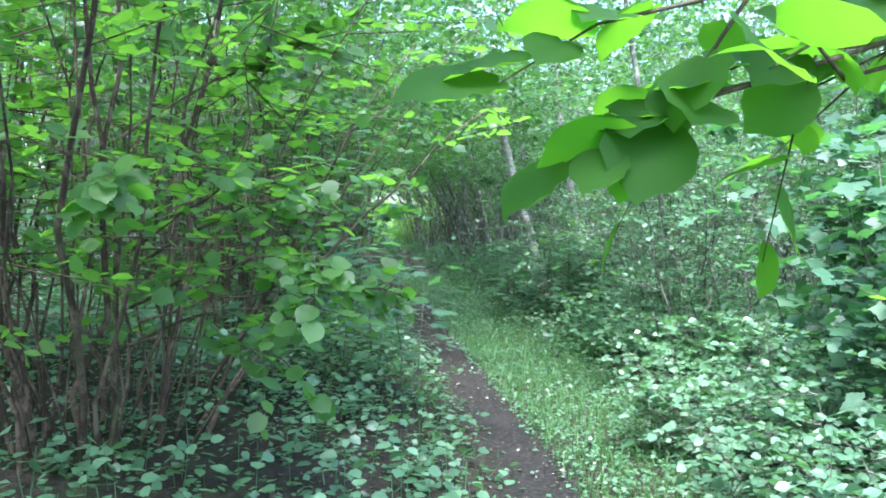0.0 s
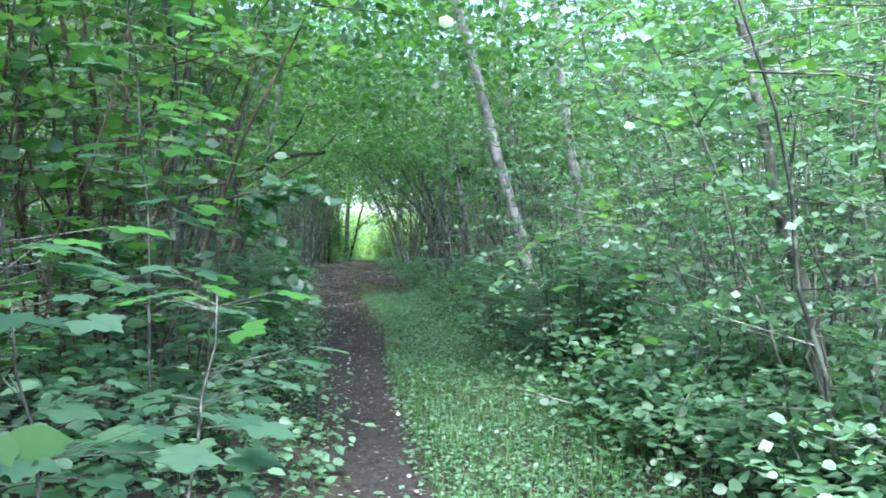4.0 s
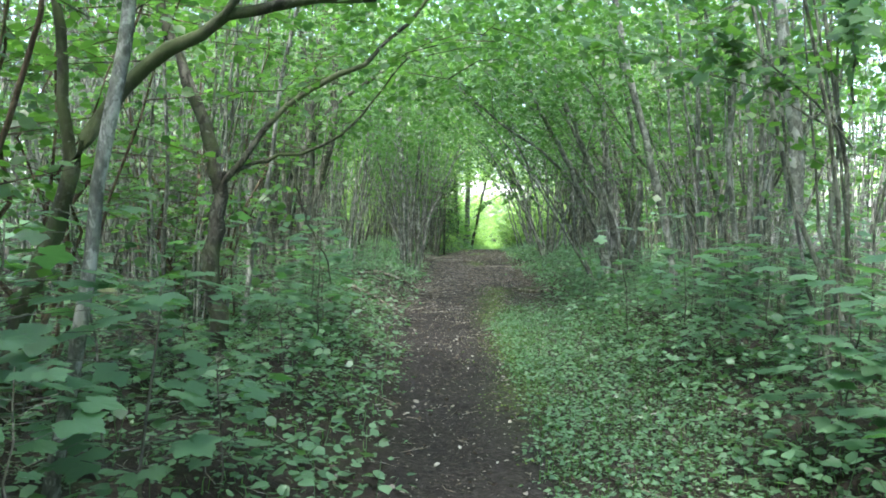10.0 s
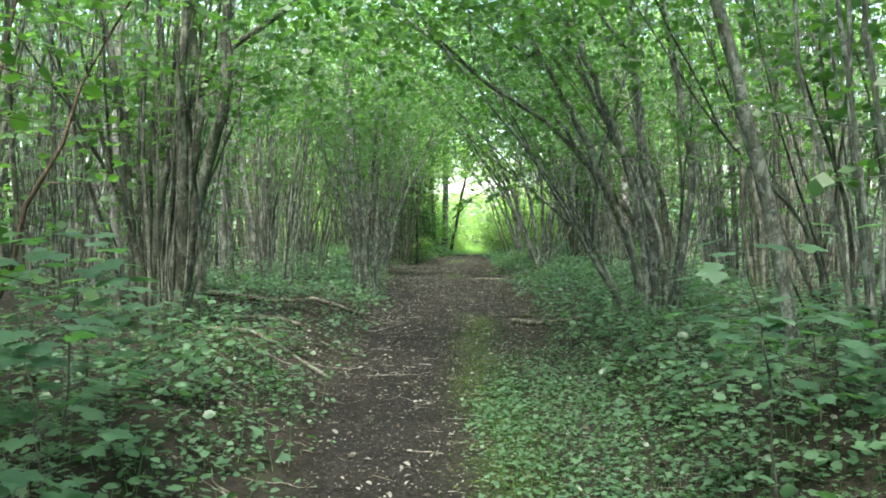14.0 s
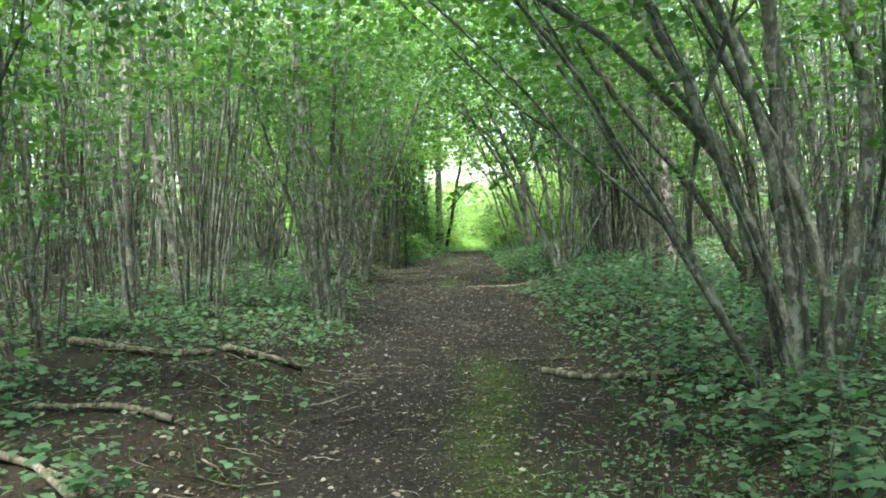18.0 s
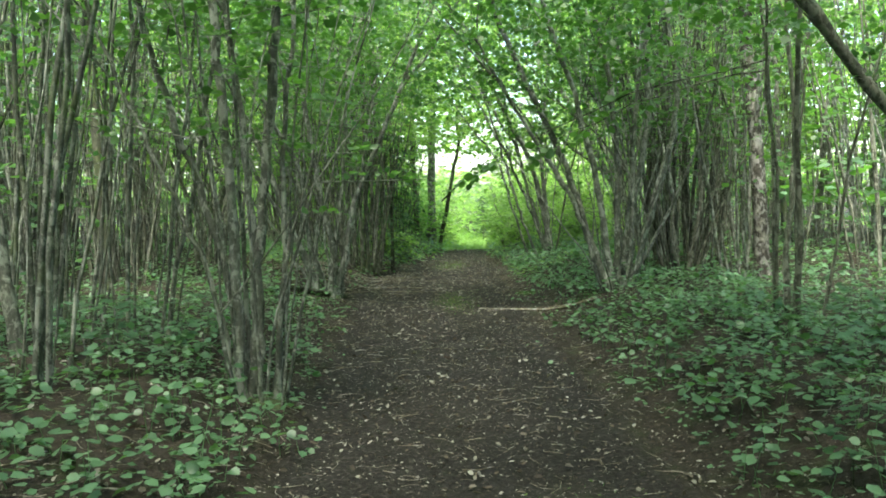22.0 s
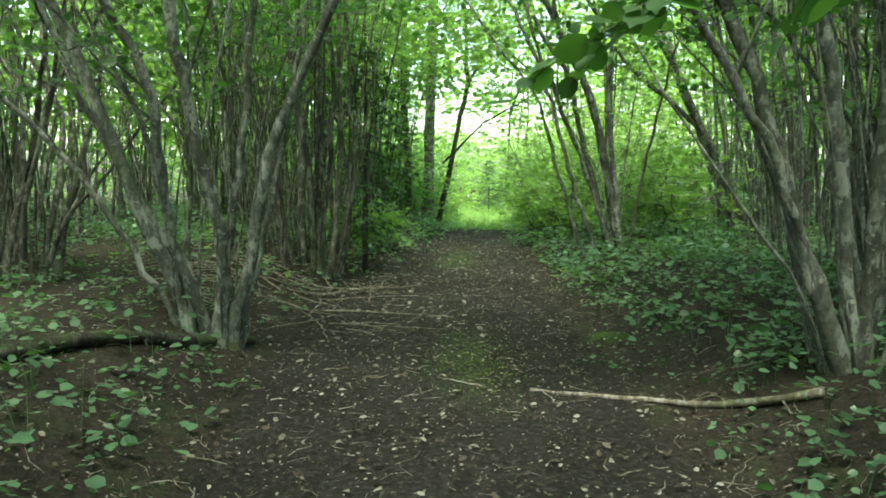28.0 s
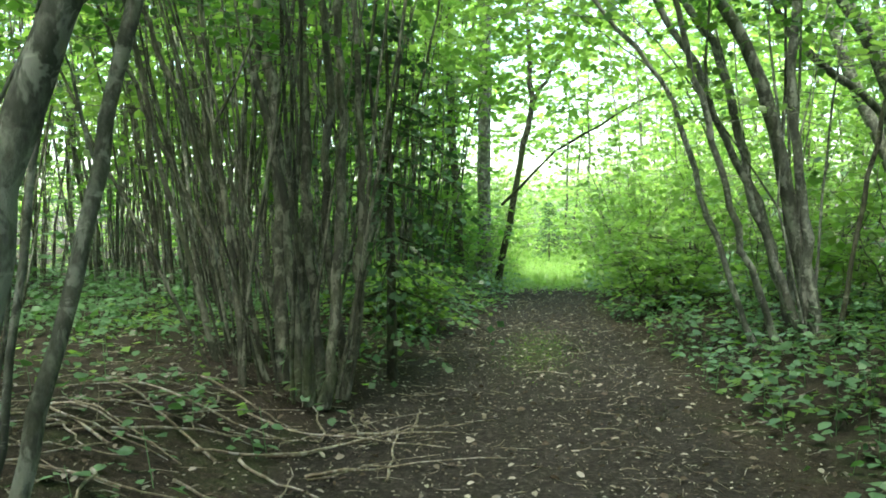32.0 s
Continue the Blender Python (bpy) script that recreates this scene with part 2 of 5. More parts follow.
def tubes(paths, radii, sides=6):
    """Tapered tubes along paths (n, k, 3) with radii (n, k), closed at the ends by their taper."""
    P, R = np.asarray(paths, float), np.asarray(radii, float)
    n, k, _ = P.shape
    d = np.gradient(P, axis=1)
    d /= np.linalg.norm(d, axis=2, keepdims=True) + 1e-9
    ref = np.where(np.abs(d[..., 2:3]) < 0.9, np.array([0, 0, 1.0]), np.array([1.0, 0, 0]))
    u = np.cross(d, ref)
    u /= np.linalg.norm(u, axis=2, keepdims=True) + 1e-9
    v = np.cross(d, u)
    a = np.arange(sides) * 2 * np.pi / sides
    V = P[:, :, None] + R[:, :, None, None] * (np.cos(a)[None, None, :, None] * u[:, :, None] + np.sin(a)[None, None, :, None] * v[:, :, None])
    idx = np.arange(n * k * sides).reshape(n, k, sides)
    nx = np.roll(idx, -1, axis=2)
    Q = np.stack([idx[:, :-1], nx[:, :-1], nx[:, 1:], idx[:, 1:]], -1).reshape(-1, 4)
    return V.reshape(-1, 3), Q


# outlines of leaves: x across, y along, z for the fold
def leaf_shape(kind):
    if kind == "far":
        v = [(0, 0, 0), (-0.42, 0.5, 0.05), (0, 1, -0.05), (0.42, 0.5, 0.05)]
        return np.array(v, float), [(0, 1, 2, 3)]
    if kind == "mid":
        v = [(0, 0, 0), (-0.36, 0.22, 0.05), (-0.40, 0.62, 0.06), (0, 1.0, -0.06), (0.40, 0.62, 0.06), (0.36, 0.22, 0.05)]
        return np.array(v, float), [(0, 3, 2, 1), (0, 5, 4, 3)]
    if kind == "dry":
        v = [(0, 0, 0), (-0.24, 0.28, 0.12), (-0.2, 0.72, 0.2), (0, 1.0, 0.06), (0.22, 0.7, 0.17), (0.26, 0.25, 0.1)]
        return np.array(v, float), [(0, 3, 2, 1), (0, 5, 4, 3)]
    if kind == "near":
        half = [(0.10, -0.06), (0.30, 0.04), (0.42, 0.2), (0.455, 0.3), (0.47, 0.42), (0.46, 0.55), (0.42, 0.68), (0.31, 0.8), (0.17, 0.88)]
        mid = [(0, 0.0, 0)] + [(0, t, -0.03 * t) for t in (0.2, 0.4, 0.6, 0.8)] + [(0, 1.03, -0.1)]
        v, f = list(mid), []
        for sgn in (-1, 1):
            b = len(v)
            for i, (x, y) in enumerate(half):
                k = 1.0 + (0.045 if i % 2 else -0.02)
                v.append((sgn * x * k, y, 0.07 * x / 0.45 + 0.012 * (-1) ** i - 0.08 * y * y))
            for q in ((0, b, b + 1, 1), (1, b + 1, b + 2, b + 3), (1, b + 3, b + 4, 2), (2, b + 4, b + 5, 3), (3, b + 5, b + 6, b + 7), (3, b + 7, 4, 4), (4, b + 7, b + 8, 5)):
                q = q if sgn > 0 else q[::-1]
                f.append(q)
        return np.array(v, float), f
    # palmate maple leaf
    half = [(160, 0.26), (133, 0.47), (118, 0.4), (102, 0.43), (82, 0.54), (66, 0.64), (54, 0.53), (38, 0.46), (22, 0.58), (9, 0.63)]
    rim = [(-a, r) for a, r in half] + [(0, 0.78)] + half[::-1]
    v = [(0, 0.3, 0.0)] + [(r * math.sin(radians(a)), 0.3 + r * math.cos(radians(a)), -0.16 * r * r + (0.025 if i % 2 else 0)) for i, (a, r) in enumerate(rim)]
    f = [(0, i + 1, i, 0) for i in range(1, len(rim))]
    return np.array(v, float), f


SHAPES = {k: leaf_shape(k) for k in ("far", "mid", "near", "maple", "dry")}


def leaves(name, kind, pos, along, normal, size):
    """One mesh of leaves at pos, pointing along, facing normal."""
    T, F = SHAPES[kind]
    pos, along, normal = (np.asarray(a, float) for a in (pos, along, normal))
    along = along / (np.linalg.norm(along, axis=1, keepdims=True) + 1e-9)
    side = np.cross(along, normal)
    side /= np.linalg.norm(side, axis=1, keepdims=True) + 1e-9
    nor = np.cross(side, along)
    s = np.asarray(size, float)[:, None, None]
    V = pos[:, None] + s * (T[None, :, 0:1] * side[:, None] + T[None, :, 1:2] * along[:, None] + T[None, :, 2:3] * nor[:, None])
    base = (np.arange(len(pos)) * len(T))[:, None, None]
    q = np.array([f for f in F if len(set(f)) == 4], int).reshape(-1, 4)
    t = np.array([tuple(dict.fromkeys(f)) for f in F if len(set(f)) == 3], int).reshape(-1, 3)
    Q = (base + q[None]).reshape(-1, 4)
    Tt = (base + t[None]).reshape(-1, 3) if len(t) else None
    return make_mesh(name, V.reshape(-1, 3), Q, Tt)


def sprays(rng, origin, way, length, per=9, size=0.08, kind="mid", droop=0.25, flat=0.35):
    """Twigs from origin along way, each with leaves in two ranks. Gives twig paths, radii and the leaves' places."""
    n = len(origin)
    k = 3
    s = np.linspace(0, 1, k)
    way = way / (np.linalg.norm(way, axis=1, keepdims=True) + 1e-9)
    bend = np.zeros((n, k, 3))
    bend[:, :, 2] = -droop * length[:, None] * s[None] ** 2
    P = origin[:, None] + way[:, None] * (length[:, None] * s[None])[..., None] + bend
    R = np.outer(length * 0.006 + 0.0012, 1 - 0.75 * s)
    u = (np.arange(per) + 0.6) / per
    u = 0.15 + 0.85 * u
    lp = origin[:, None] + way[:, None] * (length[:, None] * u[None])[..., None]
    lp[:, :, 2] += -droop * length[:, None] * u[None] ** 2
    side = np.cross(way, np.array([0, 0, 1.0]))
    side /= np.linalg.norm(side, axis=1, keepdims=True) + 1e-6
    sg = np.where(np.arange(per) % 2 == 0, 1.0, -1.0)
    al = 0.75 * way[:, None] + side[:, None] * sg[None, :, None] * 0.9 + rng.normal(0, 0.28, (n, per, 3))
    al[:, -1] = way + rng.normal(0, 0.2, (n, 3))
    al[..., 2] -= 0.15
    no = np.array([0, 0, 1.0]) + rng.normal(0, flat, (n, per, 3))
    sz = size * rng.uniform(0.55, 1.25, (n, per))
    return P, R, lp.reshape(-1, 3), al.reshape(-1, 3), no.reshape(-1, 3), sz.ravel()


def stem_path(rng, base, az, lean0, lean1, length, k=9, wobble=0.045):
    """A stem that leaves the ground at lean0 degrees from upright and ends at lean1."""
    s = np.linspace(0, 1, k)
    lean = np.radians(lean0 + (lean1 - lean0) * s ** 1.3)
    a = az + rng.normal(0, 0.12) * s
    step = np.stack([np.sin(lean) * np.cos(a), np.sin(lean) * np.sin(a), np.cos(lean)], 1) * (length / (k - 1))
    p = np.vstack([[0, 0, 0], np.cumsum(step[:-1], 0)])
    p[1:] += rng.normal(0, wobble, (k - 1, 3)) * np.array([1, 1, 0.3])
    return np.asarray(base) + p


def bush(name, x, y, stems, label, category, seed, bark, leaf, spread=0.25, rad=(0.012, 0.03), height=(4.5, 7.5), lean=(4, 14), arch=(10, 45), az0=0.0, fan=math.pi, twigs_per=5, leaf_kind="mid", leaf_size=0.085, low=0.35, per=9, extra=(), group="", sides=6, spray=(0.35, 0.85), boughs=(), forks=0, wobble=0.045, flat=0.55):
    """A coppiced stool: many stems from one foot, arching outwards, with leafy sprays on the upper part."""
    rng = np.random.default_rng(seed)
    z = float(gz(x, y)) - 0.04
    t = thing(name, x, y, z, label, category, group)
    paths, radii = [], []
    for i in range(stems):
        az = az0 + (rng.uniform(-fan, fan))
        r0 = spread * math.sqrt(rng.uniform(0.02, 1))
        b = (r0 * math.cos(az), r0 * math.sin(az), 0)
        ln = rng.uniform(*height)
        l0 = rng.uniform(*lean) * (0.4 + 0.6 * r0 / spread)
        paths.append(stem_path(rng, b, az + rng.normal(0, 0.35), l0, l0 + rng.uniform(*arch) * 0.5, ln, 9, wobble))
        radii.append((rad[0] + (rad[1] - rad[0]) * rng.uniform() ** 1.9) * 0.8 * (1.15 - 0.85 * np.linspace(0, 1, 9) ** 1.2))
    for (bx, by, tx, ty, tz, r, bow) in extra:
        s = np.linspace(0, 1, 9)
        p = np.outer(1 - s, (bx, by, 0)) + np.outer(s, (tx, ty, tz))
        p[:, 2] += bow * 4 * s * (1 - s) * 0.25
        p[1:-1] += rng.normal(0, 0.025, (7, 3))
        paths.append(p)
        radii.append(r * (1.12 - 0.6 * s))
    for p, r in zip(paths, radii):
        r = r.copy()
        r[0] *= 1.35
        v, q = tubes(p[None], r[None], sides)
        part("stem", make_mesh("stem", v, q), bark, t)
    for i in range(forks):
        j = int(rng.integers(0, len(radii)))
        m = int(rng.integers(2, 6))
        a = rng.uniform(0, 6.28)
        p = stem_path(rng, paths[j][m], a, 12, 50, rng.uniform(0.8, 2.4), 9, 0.03)
        v, q = tubes(p[None], (radii[j][m] * np.linspace(0.6, 0.2, 9))[None], 5)
        part("branch", make_mesh("branch", v, q), bark, t)
        paths.append(p)
    P = np.array(paths)
    n = len(P) * twigs_per
    which = rng.integers(0, len(P), n)
    s = low + (1 - low) * rng.uniform(0, 1, n) ** 0.8
    f = s * 8
    i0 = np.minimum(f.astype(int), 7)
    fr = (f - i0)[:, None]
    o = P[which, i0] * (1 - fr) + P[which, i0 + 1] * fr
    a = rng.uniform(0, 2 * np.pi, n)
    way = np.stack([np.cos(a), np.sin(a), rng.uniform(-0.1, 0.6, n)], 1)
    L = rng.uniform(*spray, n)
    tp, tr, lp, al, no, sz = sprays(rng, o, way, L, per, leaf_size, leaf_kind, 0.25, flat)
    thin = 2 if leaf_kind == "far" else 1
    v, q = tubes(tp[::thin, ::2], tr[::thin, ::2], 3)
    part("twigwork", make_mesh("twigwork", v, q), bark, t, kind="stuff")
    part("crown", leaves("crown", leaf_kind, lp, al, no, sz), leaf, t, kind="stuff")
    for (sx, sy, sz_, ex, ey, ez, nb, ls, kind) in boughs:
        bough(rng, t, (sx - x, sy - y, sz_ - z), (ex - x, ey - y, ez - z), nb, ls, kind, bark, leaf)
    return t


def bough(rng, t, a, e, n, size, kind, bark, leaf, reach=0.32, per=6, flat=0.4):
    """A side branch from a to e under a thing, with n leafy twigs on its outer part."""
    s = np.linspace(0, 1, 8)
    p = np.outer(1 - s, a) + np.outer(s, e)
    p[:, 2] += 0.22 * np.linalg.norm(np.subtract(e, a)) * s * (1 - s)
    p[1:-1] += rng.normal(0, 0.012, (6, 3))
    v, q = tubes(p[None], (0.010 * np.linspace(1, 0.25, 8))[None], 6)
    own = part("bough", make_mesh("bough", v, q), bark, t)
    u = rng.uniform(0.4, 1.0, n) * 7
    u[0] = 7
    i0 = np.minimum(u.astype(int), 6)
    fr = (u - i0)[:, None]
    o = p[i0] * (1 - fr) + p[i0 + 1] * fr
    d = np.subtract(e, a) / np.linalg.norm(np.subtract(e, a))
    w = d + rng.normal(0, 0.55, (n, 3))
    face = np.array([0, -0.5 if kind == "maple" else -0.2, 0])
    tp, tr, lp, al, no, sz = sprays(rng, o, w, rng.uniform(0.5, 1.1, n) * reach, per, size, kind, 0.35, flat)
    no = no + face
    v, q = tubes(tp, tr, 4)
    part("twigwork", make_mesh("twigwork", v, q), bark, own, kind="stuff")
    part("bough_foliage", leaves("bough_foliage", kind, lp, al, no, sz), leaf, own, kind="stuff")


def stool(name, x, y, n, label, seed, bark, leaf, ring=0.2, rad=(0.018, 0.04), height=(5, 7.5), lean=(4, 26), az0=0.0, fan=math.pi, thin=10, twigs_per=5, leaf_size=0.062, low=0.6, fork_at=(0.7, 1.8), crook=0.1, main=(), bow=0.1):
    """An old coppice stool: crooked stems from one swollen foot, forking again and again, with thin shoots between.
    main gives the stoutest stems, each as (dx, height) along it and a radius."""
    rng = np.random.default_rng(seed)
    z = float(gz(x, y)) - 0.05
    t = thing(name, x, y, z, label, "bush")
    tips = []

    def limb(p, d, r, reach, depth, own):
        k = max(5, int(reach / 0.22))
        pts, rr = [p], [r]
        for i in range(k):
            d = d + rng.normal(0, crook, 3) * np.array([1, 1, 0.4]) + np.array([0, 0, 0.012])
            d = d / np.linalg.norm(d)
            p = p + d * reach / k
            pts.append(p)
            rr.append(r * (1 - 0.32 * (i + 1) / k) * (rng.uniform(1.1, 1.3) if rng.uniform() < 0.2 else rng.uniform(0.93, 1.05)))
        if depth == 0:
            rr[0] *= 1.5
            rr[1] *= 1.12
        if depth >= 2:
            rr = list(np.array(rr) * np.linspace(1, 0.35, k + 1))
        v, q = tubes(np.array(pts)[None], np.array(rr)[None], 7 if r > 0.018 else 5)
        me = make_mesh("stem", v, q)
        ob = part("stem" if depth == 0 else "branch", me, bark, own)
        if depth >= 1:
            tips.append(np.array(pts))
        if depth < 2:
            for j in range(2 if rng.uniform() < 0.75 else 3):
                w = d + rng.normal(0, 0.26, 3) * np.array([1, 1, 0.4])
                w[2] = max(w[2], 0.35)
                limb(p - d * 0.02, w / np.linalg.norm(w), rr[-1] * rng.uniform(0.6, 0.92), (rng.uniform(0.8, 2.0) if depth == 0 else rng.uniform(1.8, 3.4)), depth + 1, t)

    for line, r in main:
        q0 = np.array([(a, 0.0, h - z) for a, h in line])
        way = rng.normal(0, bow)
        q0[:, 1] = way * np.maximum(q0[:, 2], 0) + ring * rng.uniform(-0.7, 0.7)
        d = q0[-1] - q0[-2]
        d /= np.linalg.norm(d)
        tail = q0[-1] + d * rng.uniform(0.8, 1.3) + np.array([0, 0, 0.15])
        q0 = np.vstack([[(q0[0, 0] * 0.8, q0[0, 1], -0.05)], q0, [tail]])
        cu = np.r_[0, np.cumsum(np.linalg.norm(np.diff(q0, axis=0), axis=1))]
        ss = np.linspace(0, cu[-1], 24)
        p = np.stack([np.interp(ss, cu, q0[:, j]) for j in range(3)], 1)
        for k in range(2):
            p[1:-1] = 0.25 * p[:-2] + 0.5 * p[1:-1] + 0.25 * p[2:]
        p[1:] += rng.normal(0, 0.011, (23, 3))
        rr = r * np.linspace(0.86, 0.52, 24) * rng.uniform(0.9, 1.1, 24)
        rr[0] *= 1.4
        rr[1] *= 1.15
        v, q = tubes(p[None], rr[None], 9)
        part("stem", make_mesh("stem", v, q), bark, t)
        tips.append(p[12:])
        for j in (23, 23, 19, int(rng.integers(9, 15))):
            w = d + rng.normal(0, 0.3, 3) * np.array([1, 1, 0.5])
            w[2] = max(w[2], 0.3)
            limb(p[j] - d * 0.02, w / np.linalg.norm(w), rr[j] * (rng.uniform(0.6, 0.85) if j > 15 else rng.uniform(0.25, 0.45)), rng.uniform(1.6, 3.0) if j > 15 else rng.uniform(0.7, 1.6), 2, t)
    for i in range(n + thin):
        az = az0 + rng.uniform(-fan, fan) if i >= n else az0 - fan + 2 * fan * (i + rng.uniform(0.2, 0.8)) / n
        r0 = ring * math.sqrt(rng.uniform(0.15, 1))
        le = radians(rng.uniform(*lean)) * (0.5 + 0.5 * r0 / ring)
        d = np.array([math.sin(le) * math.cos(az), math.sin(le) * math.sin(az), math.cos(le)])
        p = np.array([r0 * math.cos(az), r0 * math.sin(az), 0.0])
        if i < n:
            limb(p, d, rng.uniform(*rad), rng.uniform(*fork_at), 0, t)
        else:
            limb(p, d, rng.uniform(0.008, 0.017), rng.uniform(*height) * 0.7, 2, t)
    # the swollen foot
    a = np.linspace(0, 2 * np.pi, 13)[:-1]
    foot = min(ring, 0.2)
    V = [(foot * k * math.cos(u) * rng.uniform(0.85, 1.2), foot * k * math.sin(u) * rng.uniform(0.85, 1.2), h * rng.uniform(0.7, 1.2)) for k, h in ((1.15, -0.3), (1.0, 0.03), (0.7, 0.06)) for u in a] + [(0, 0, 0.06)]
    Q = [(r * 12 + i, r * 12 + (i + 1) % 12, (r + 1) * 12 + (i + 1) % 12, (r + 1) * 12 + i) for r in range(2) for i in range(12)]
    part("root_foot", make_mesh("root_foot", np.array(V), Q, [(24 + i, 24 + (i + 1) % 12, 36) for i in range(12)]), M_DARK, t, "dark mossy foot")
    m = len(tips) * twigs_per
    w = rng.integers(0, len(tips), m)
    o = np.array([tips[i][int(rng.uniform(low, 1) * (len(tips[i]) - 1))] for i in w])
    a = rng.uniform(0, 2 * np.pi, m)
    way = np.stack([np.cos(a), np.sin(a), rng.uniform(-0.1, 0.6, m)], 1)
    tp, tr, lp, al, no, sz = sprays(rng, o, way, rng.uniform(0.3, 0.8, m), 12, leaf_size, "mid", 0.25, 0.7)
    v, q = tubes(tp[:, ::2], tr[:, ::2], 3)
    part("twigwork", make_mesh("twigwork", v, q), bark, t, kind="stuff")
    part("crown", leaves("crown", "mid", lp, al, no, sz), leaf, t, kind="stuff")
    return t


# ---- ground ----
def grid_axis(lo, hi, fine_lo, fine_hi, fine, grow=1.35):
    mid = list(np.arange(fine_lo, fine_hi + 1e-6, fine))
    a, s = fine_lo, fine
    left = []
    while a > lo:
        s *= grow
        a -= s
        left.append(max(a, lo))
    b, s = fine_hi, fine
    right = []
    while b < hi:
        s *= grow
        b += s
        right.append(min(b, hi))
    return np.array(left[::-1] + mid + right)


gx, gy = grid_axis(-400, 400, -2.6, 3.6, 0.1), grid_axis(-400, 420, -19, 34, 0.16)
X, Y = np.meshgrid(gx, gy)
rough = np.random.default_rng(5).normal(0, 0.008, X.shape)
Zg = gz(X, Y) + rough * (np.abs(X) < 6)
idx = np.arange(X.size).reshape(X.shape)
GQ = np.stack([idx[:-1, :-1], idx[:-1, 1:], idx[1:, 1:], idx[1:, :-1]], -1).reshape(-1, 4)
g_me = make_mesh("ground", np.stack([X.ravel(), Y.ravel(), Zg.ravel()], 1), GQ)
worn = g_me.attributes.new("worn", 'FLOAT', 'POINT')
worn.data.foreach_set("value", on_path(X, Y).ravel().astype(np.float32))


MID_Y, MID_X = [-4, 2, 5, 7, 8, 9, 11, 14, 20, 25, 31], [0.1, 0.45, 0.5, 0.62, 0.72, 0.82, 1.0, 0.9, 1.0, 1.4, 2.0]


def strip(x, y):
    """1 on the mossy ridge between the two worn tracks."""
    patch = np.clip(smooth(y, -3, 1) * (1 - smooth(y, 9.5, 11)) + 0.75 * np.exp(-((y - 18.6) / 0.8) ** 2) + 0.8 * np.exp(-((y - 24.6) / 0.9) ** 2), 0, 0.85)
    return np.exp(-((x - np.interp(y, MID_Y, MID_X) - 0.05 * np.sin(2.3 * y)) / 0.23) ** 2) * patch


mossy = g_me.attributes.new("mossy", 'FLOAT', 'POINT')
mossy.data.foreach_set("value", strip(X, Y).ravel().astype(np.float32))


def ground_material():
    m, nt, b = material("forest_floor", 0.92, 0.2)
    at = nt.nodes.new("ShaderNodeAttribute")
    at.attribute_name = "worn"
    n1, n2, n3 = noise_tex(nt, 3.0, 5), noise_tex(nt, 28, 5, 0.7), noise_tex(nt, 110, 3, 0.7)
    soil = ramp(nt, n2, ((0.3, (0.016, 0.0125, 0.0095)), (0.5, (0.037, 0.03, 0.0235)), (0.72, (0.085, 0.07, 0.053))))
    earth = ramp(nt, n2, ((0.3, (0.010, 0.0085, 0.0075)), (0.52, (0.03, 0.0262, 0.023)), (0.72, (0.1, 0.088, 0.078))))
    moss = ramp(nt, n3, ((0.3, (0.025, 0.045, 0.015)), (0.7, (0.06, 0.095, 0.028))))
    off = mix(nt, ramp(nt, n1, ((0.52, (0, 0, 0)), (0.7, (0.55, 0.55, 0.55)))), soil, moss)
    flecks = noise_tex(nt, 55, 3, 0.8)
    off = mix(nt, ramp(nt, flecks, ((0.58, (0, 0, 0)), (0.7, (0.6, 0.6, 0.6)))), off, (0.13, 0.1, 0.065))
    edge = nt.nodes.new("ShaderNodeMath")
    edge.operation = 'ADD'
    nt.links.new(at.outputs["Fac"], edge.inputs[0])
    nt.links.new(n2, edge.inputs[1])
    c = mix(nt, ramp(nt, edge.outputs[0], ((0.55, (0, 0, 0)), (1.25, (1, 1, 1)))), off, earth)
    c = mix(nt, 0.65, c, ramp(nt, n3, ((0.32, (0.15, 0.15, 0.15)), (0.66, (1.3, 1.3, 1.3)))), 'MULTIPLY')
    am = nt.nodes.new("ShaderNodeAttribute")
    am.attribute_name = "mossy"
    ms = nt.nodes.new("ShaderNodeMath")
    ms.operation = 'MULTIPLY'
    nt.links.new(am.outputs["Fac"], ms.inputs[0])
    nt.links.new(ramp(nt, noise_tex(nt, 9, 5, 0.75), ((0.38, (0, 0, 0)), (0.56, (1, 1, 1)))), ms.inputs[1])
    c = mix(nt, ms.outputs[0], c, ramp(nt, n3, ((0.3, (0.035, 0.055, 0.016)), (0.7, (0.09, 0.13, 0.033)))))
    blot = noise_tex(nt, 1.1, 5, 0.65)
    c = mix(nt, 0.6, c, ramp(nt, blot, ((0.35, (0.5, 0.5, 0.5)), (0.65, (1.1, 1.1, 1.1)))), 'MULTIPLY')
    nt.links.new(c, b.inputs["Base Color"])
    bump(nt, b, n2, 0.9, 0.04)
    return m


M_GROUND = ground_material()
tagged(part("ground", g_me, M_GROUND), "dark brown forest earth with a trodden dirt path and moss", "ground", kind="structure")

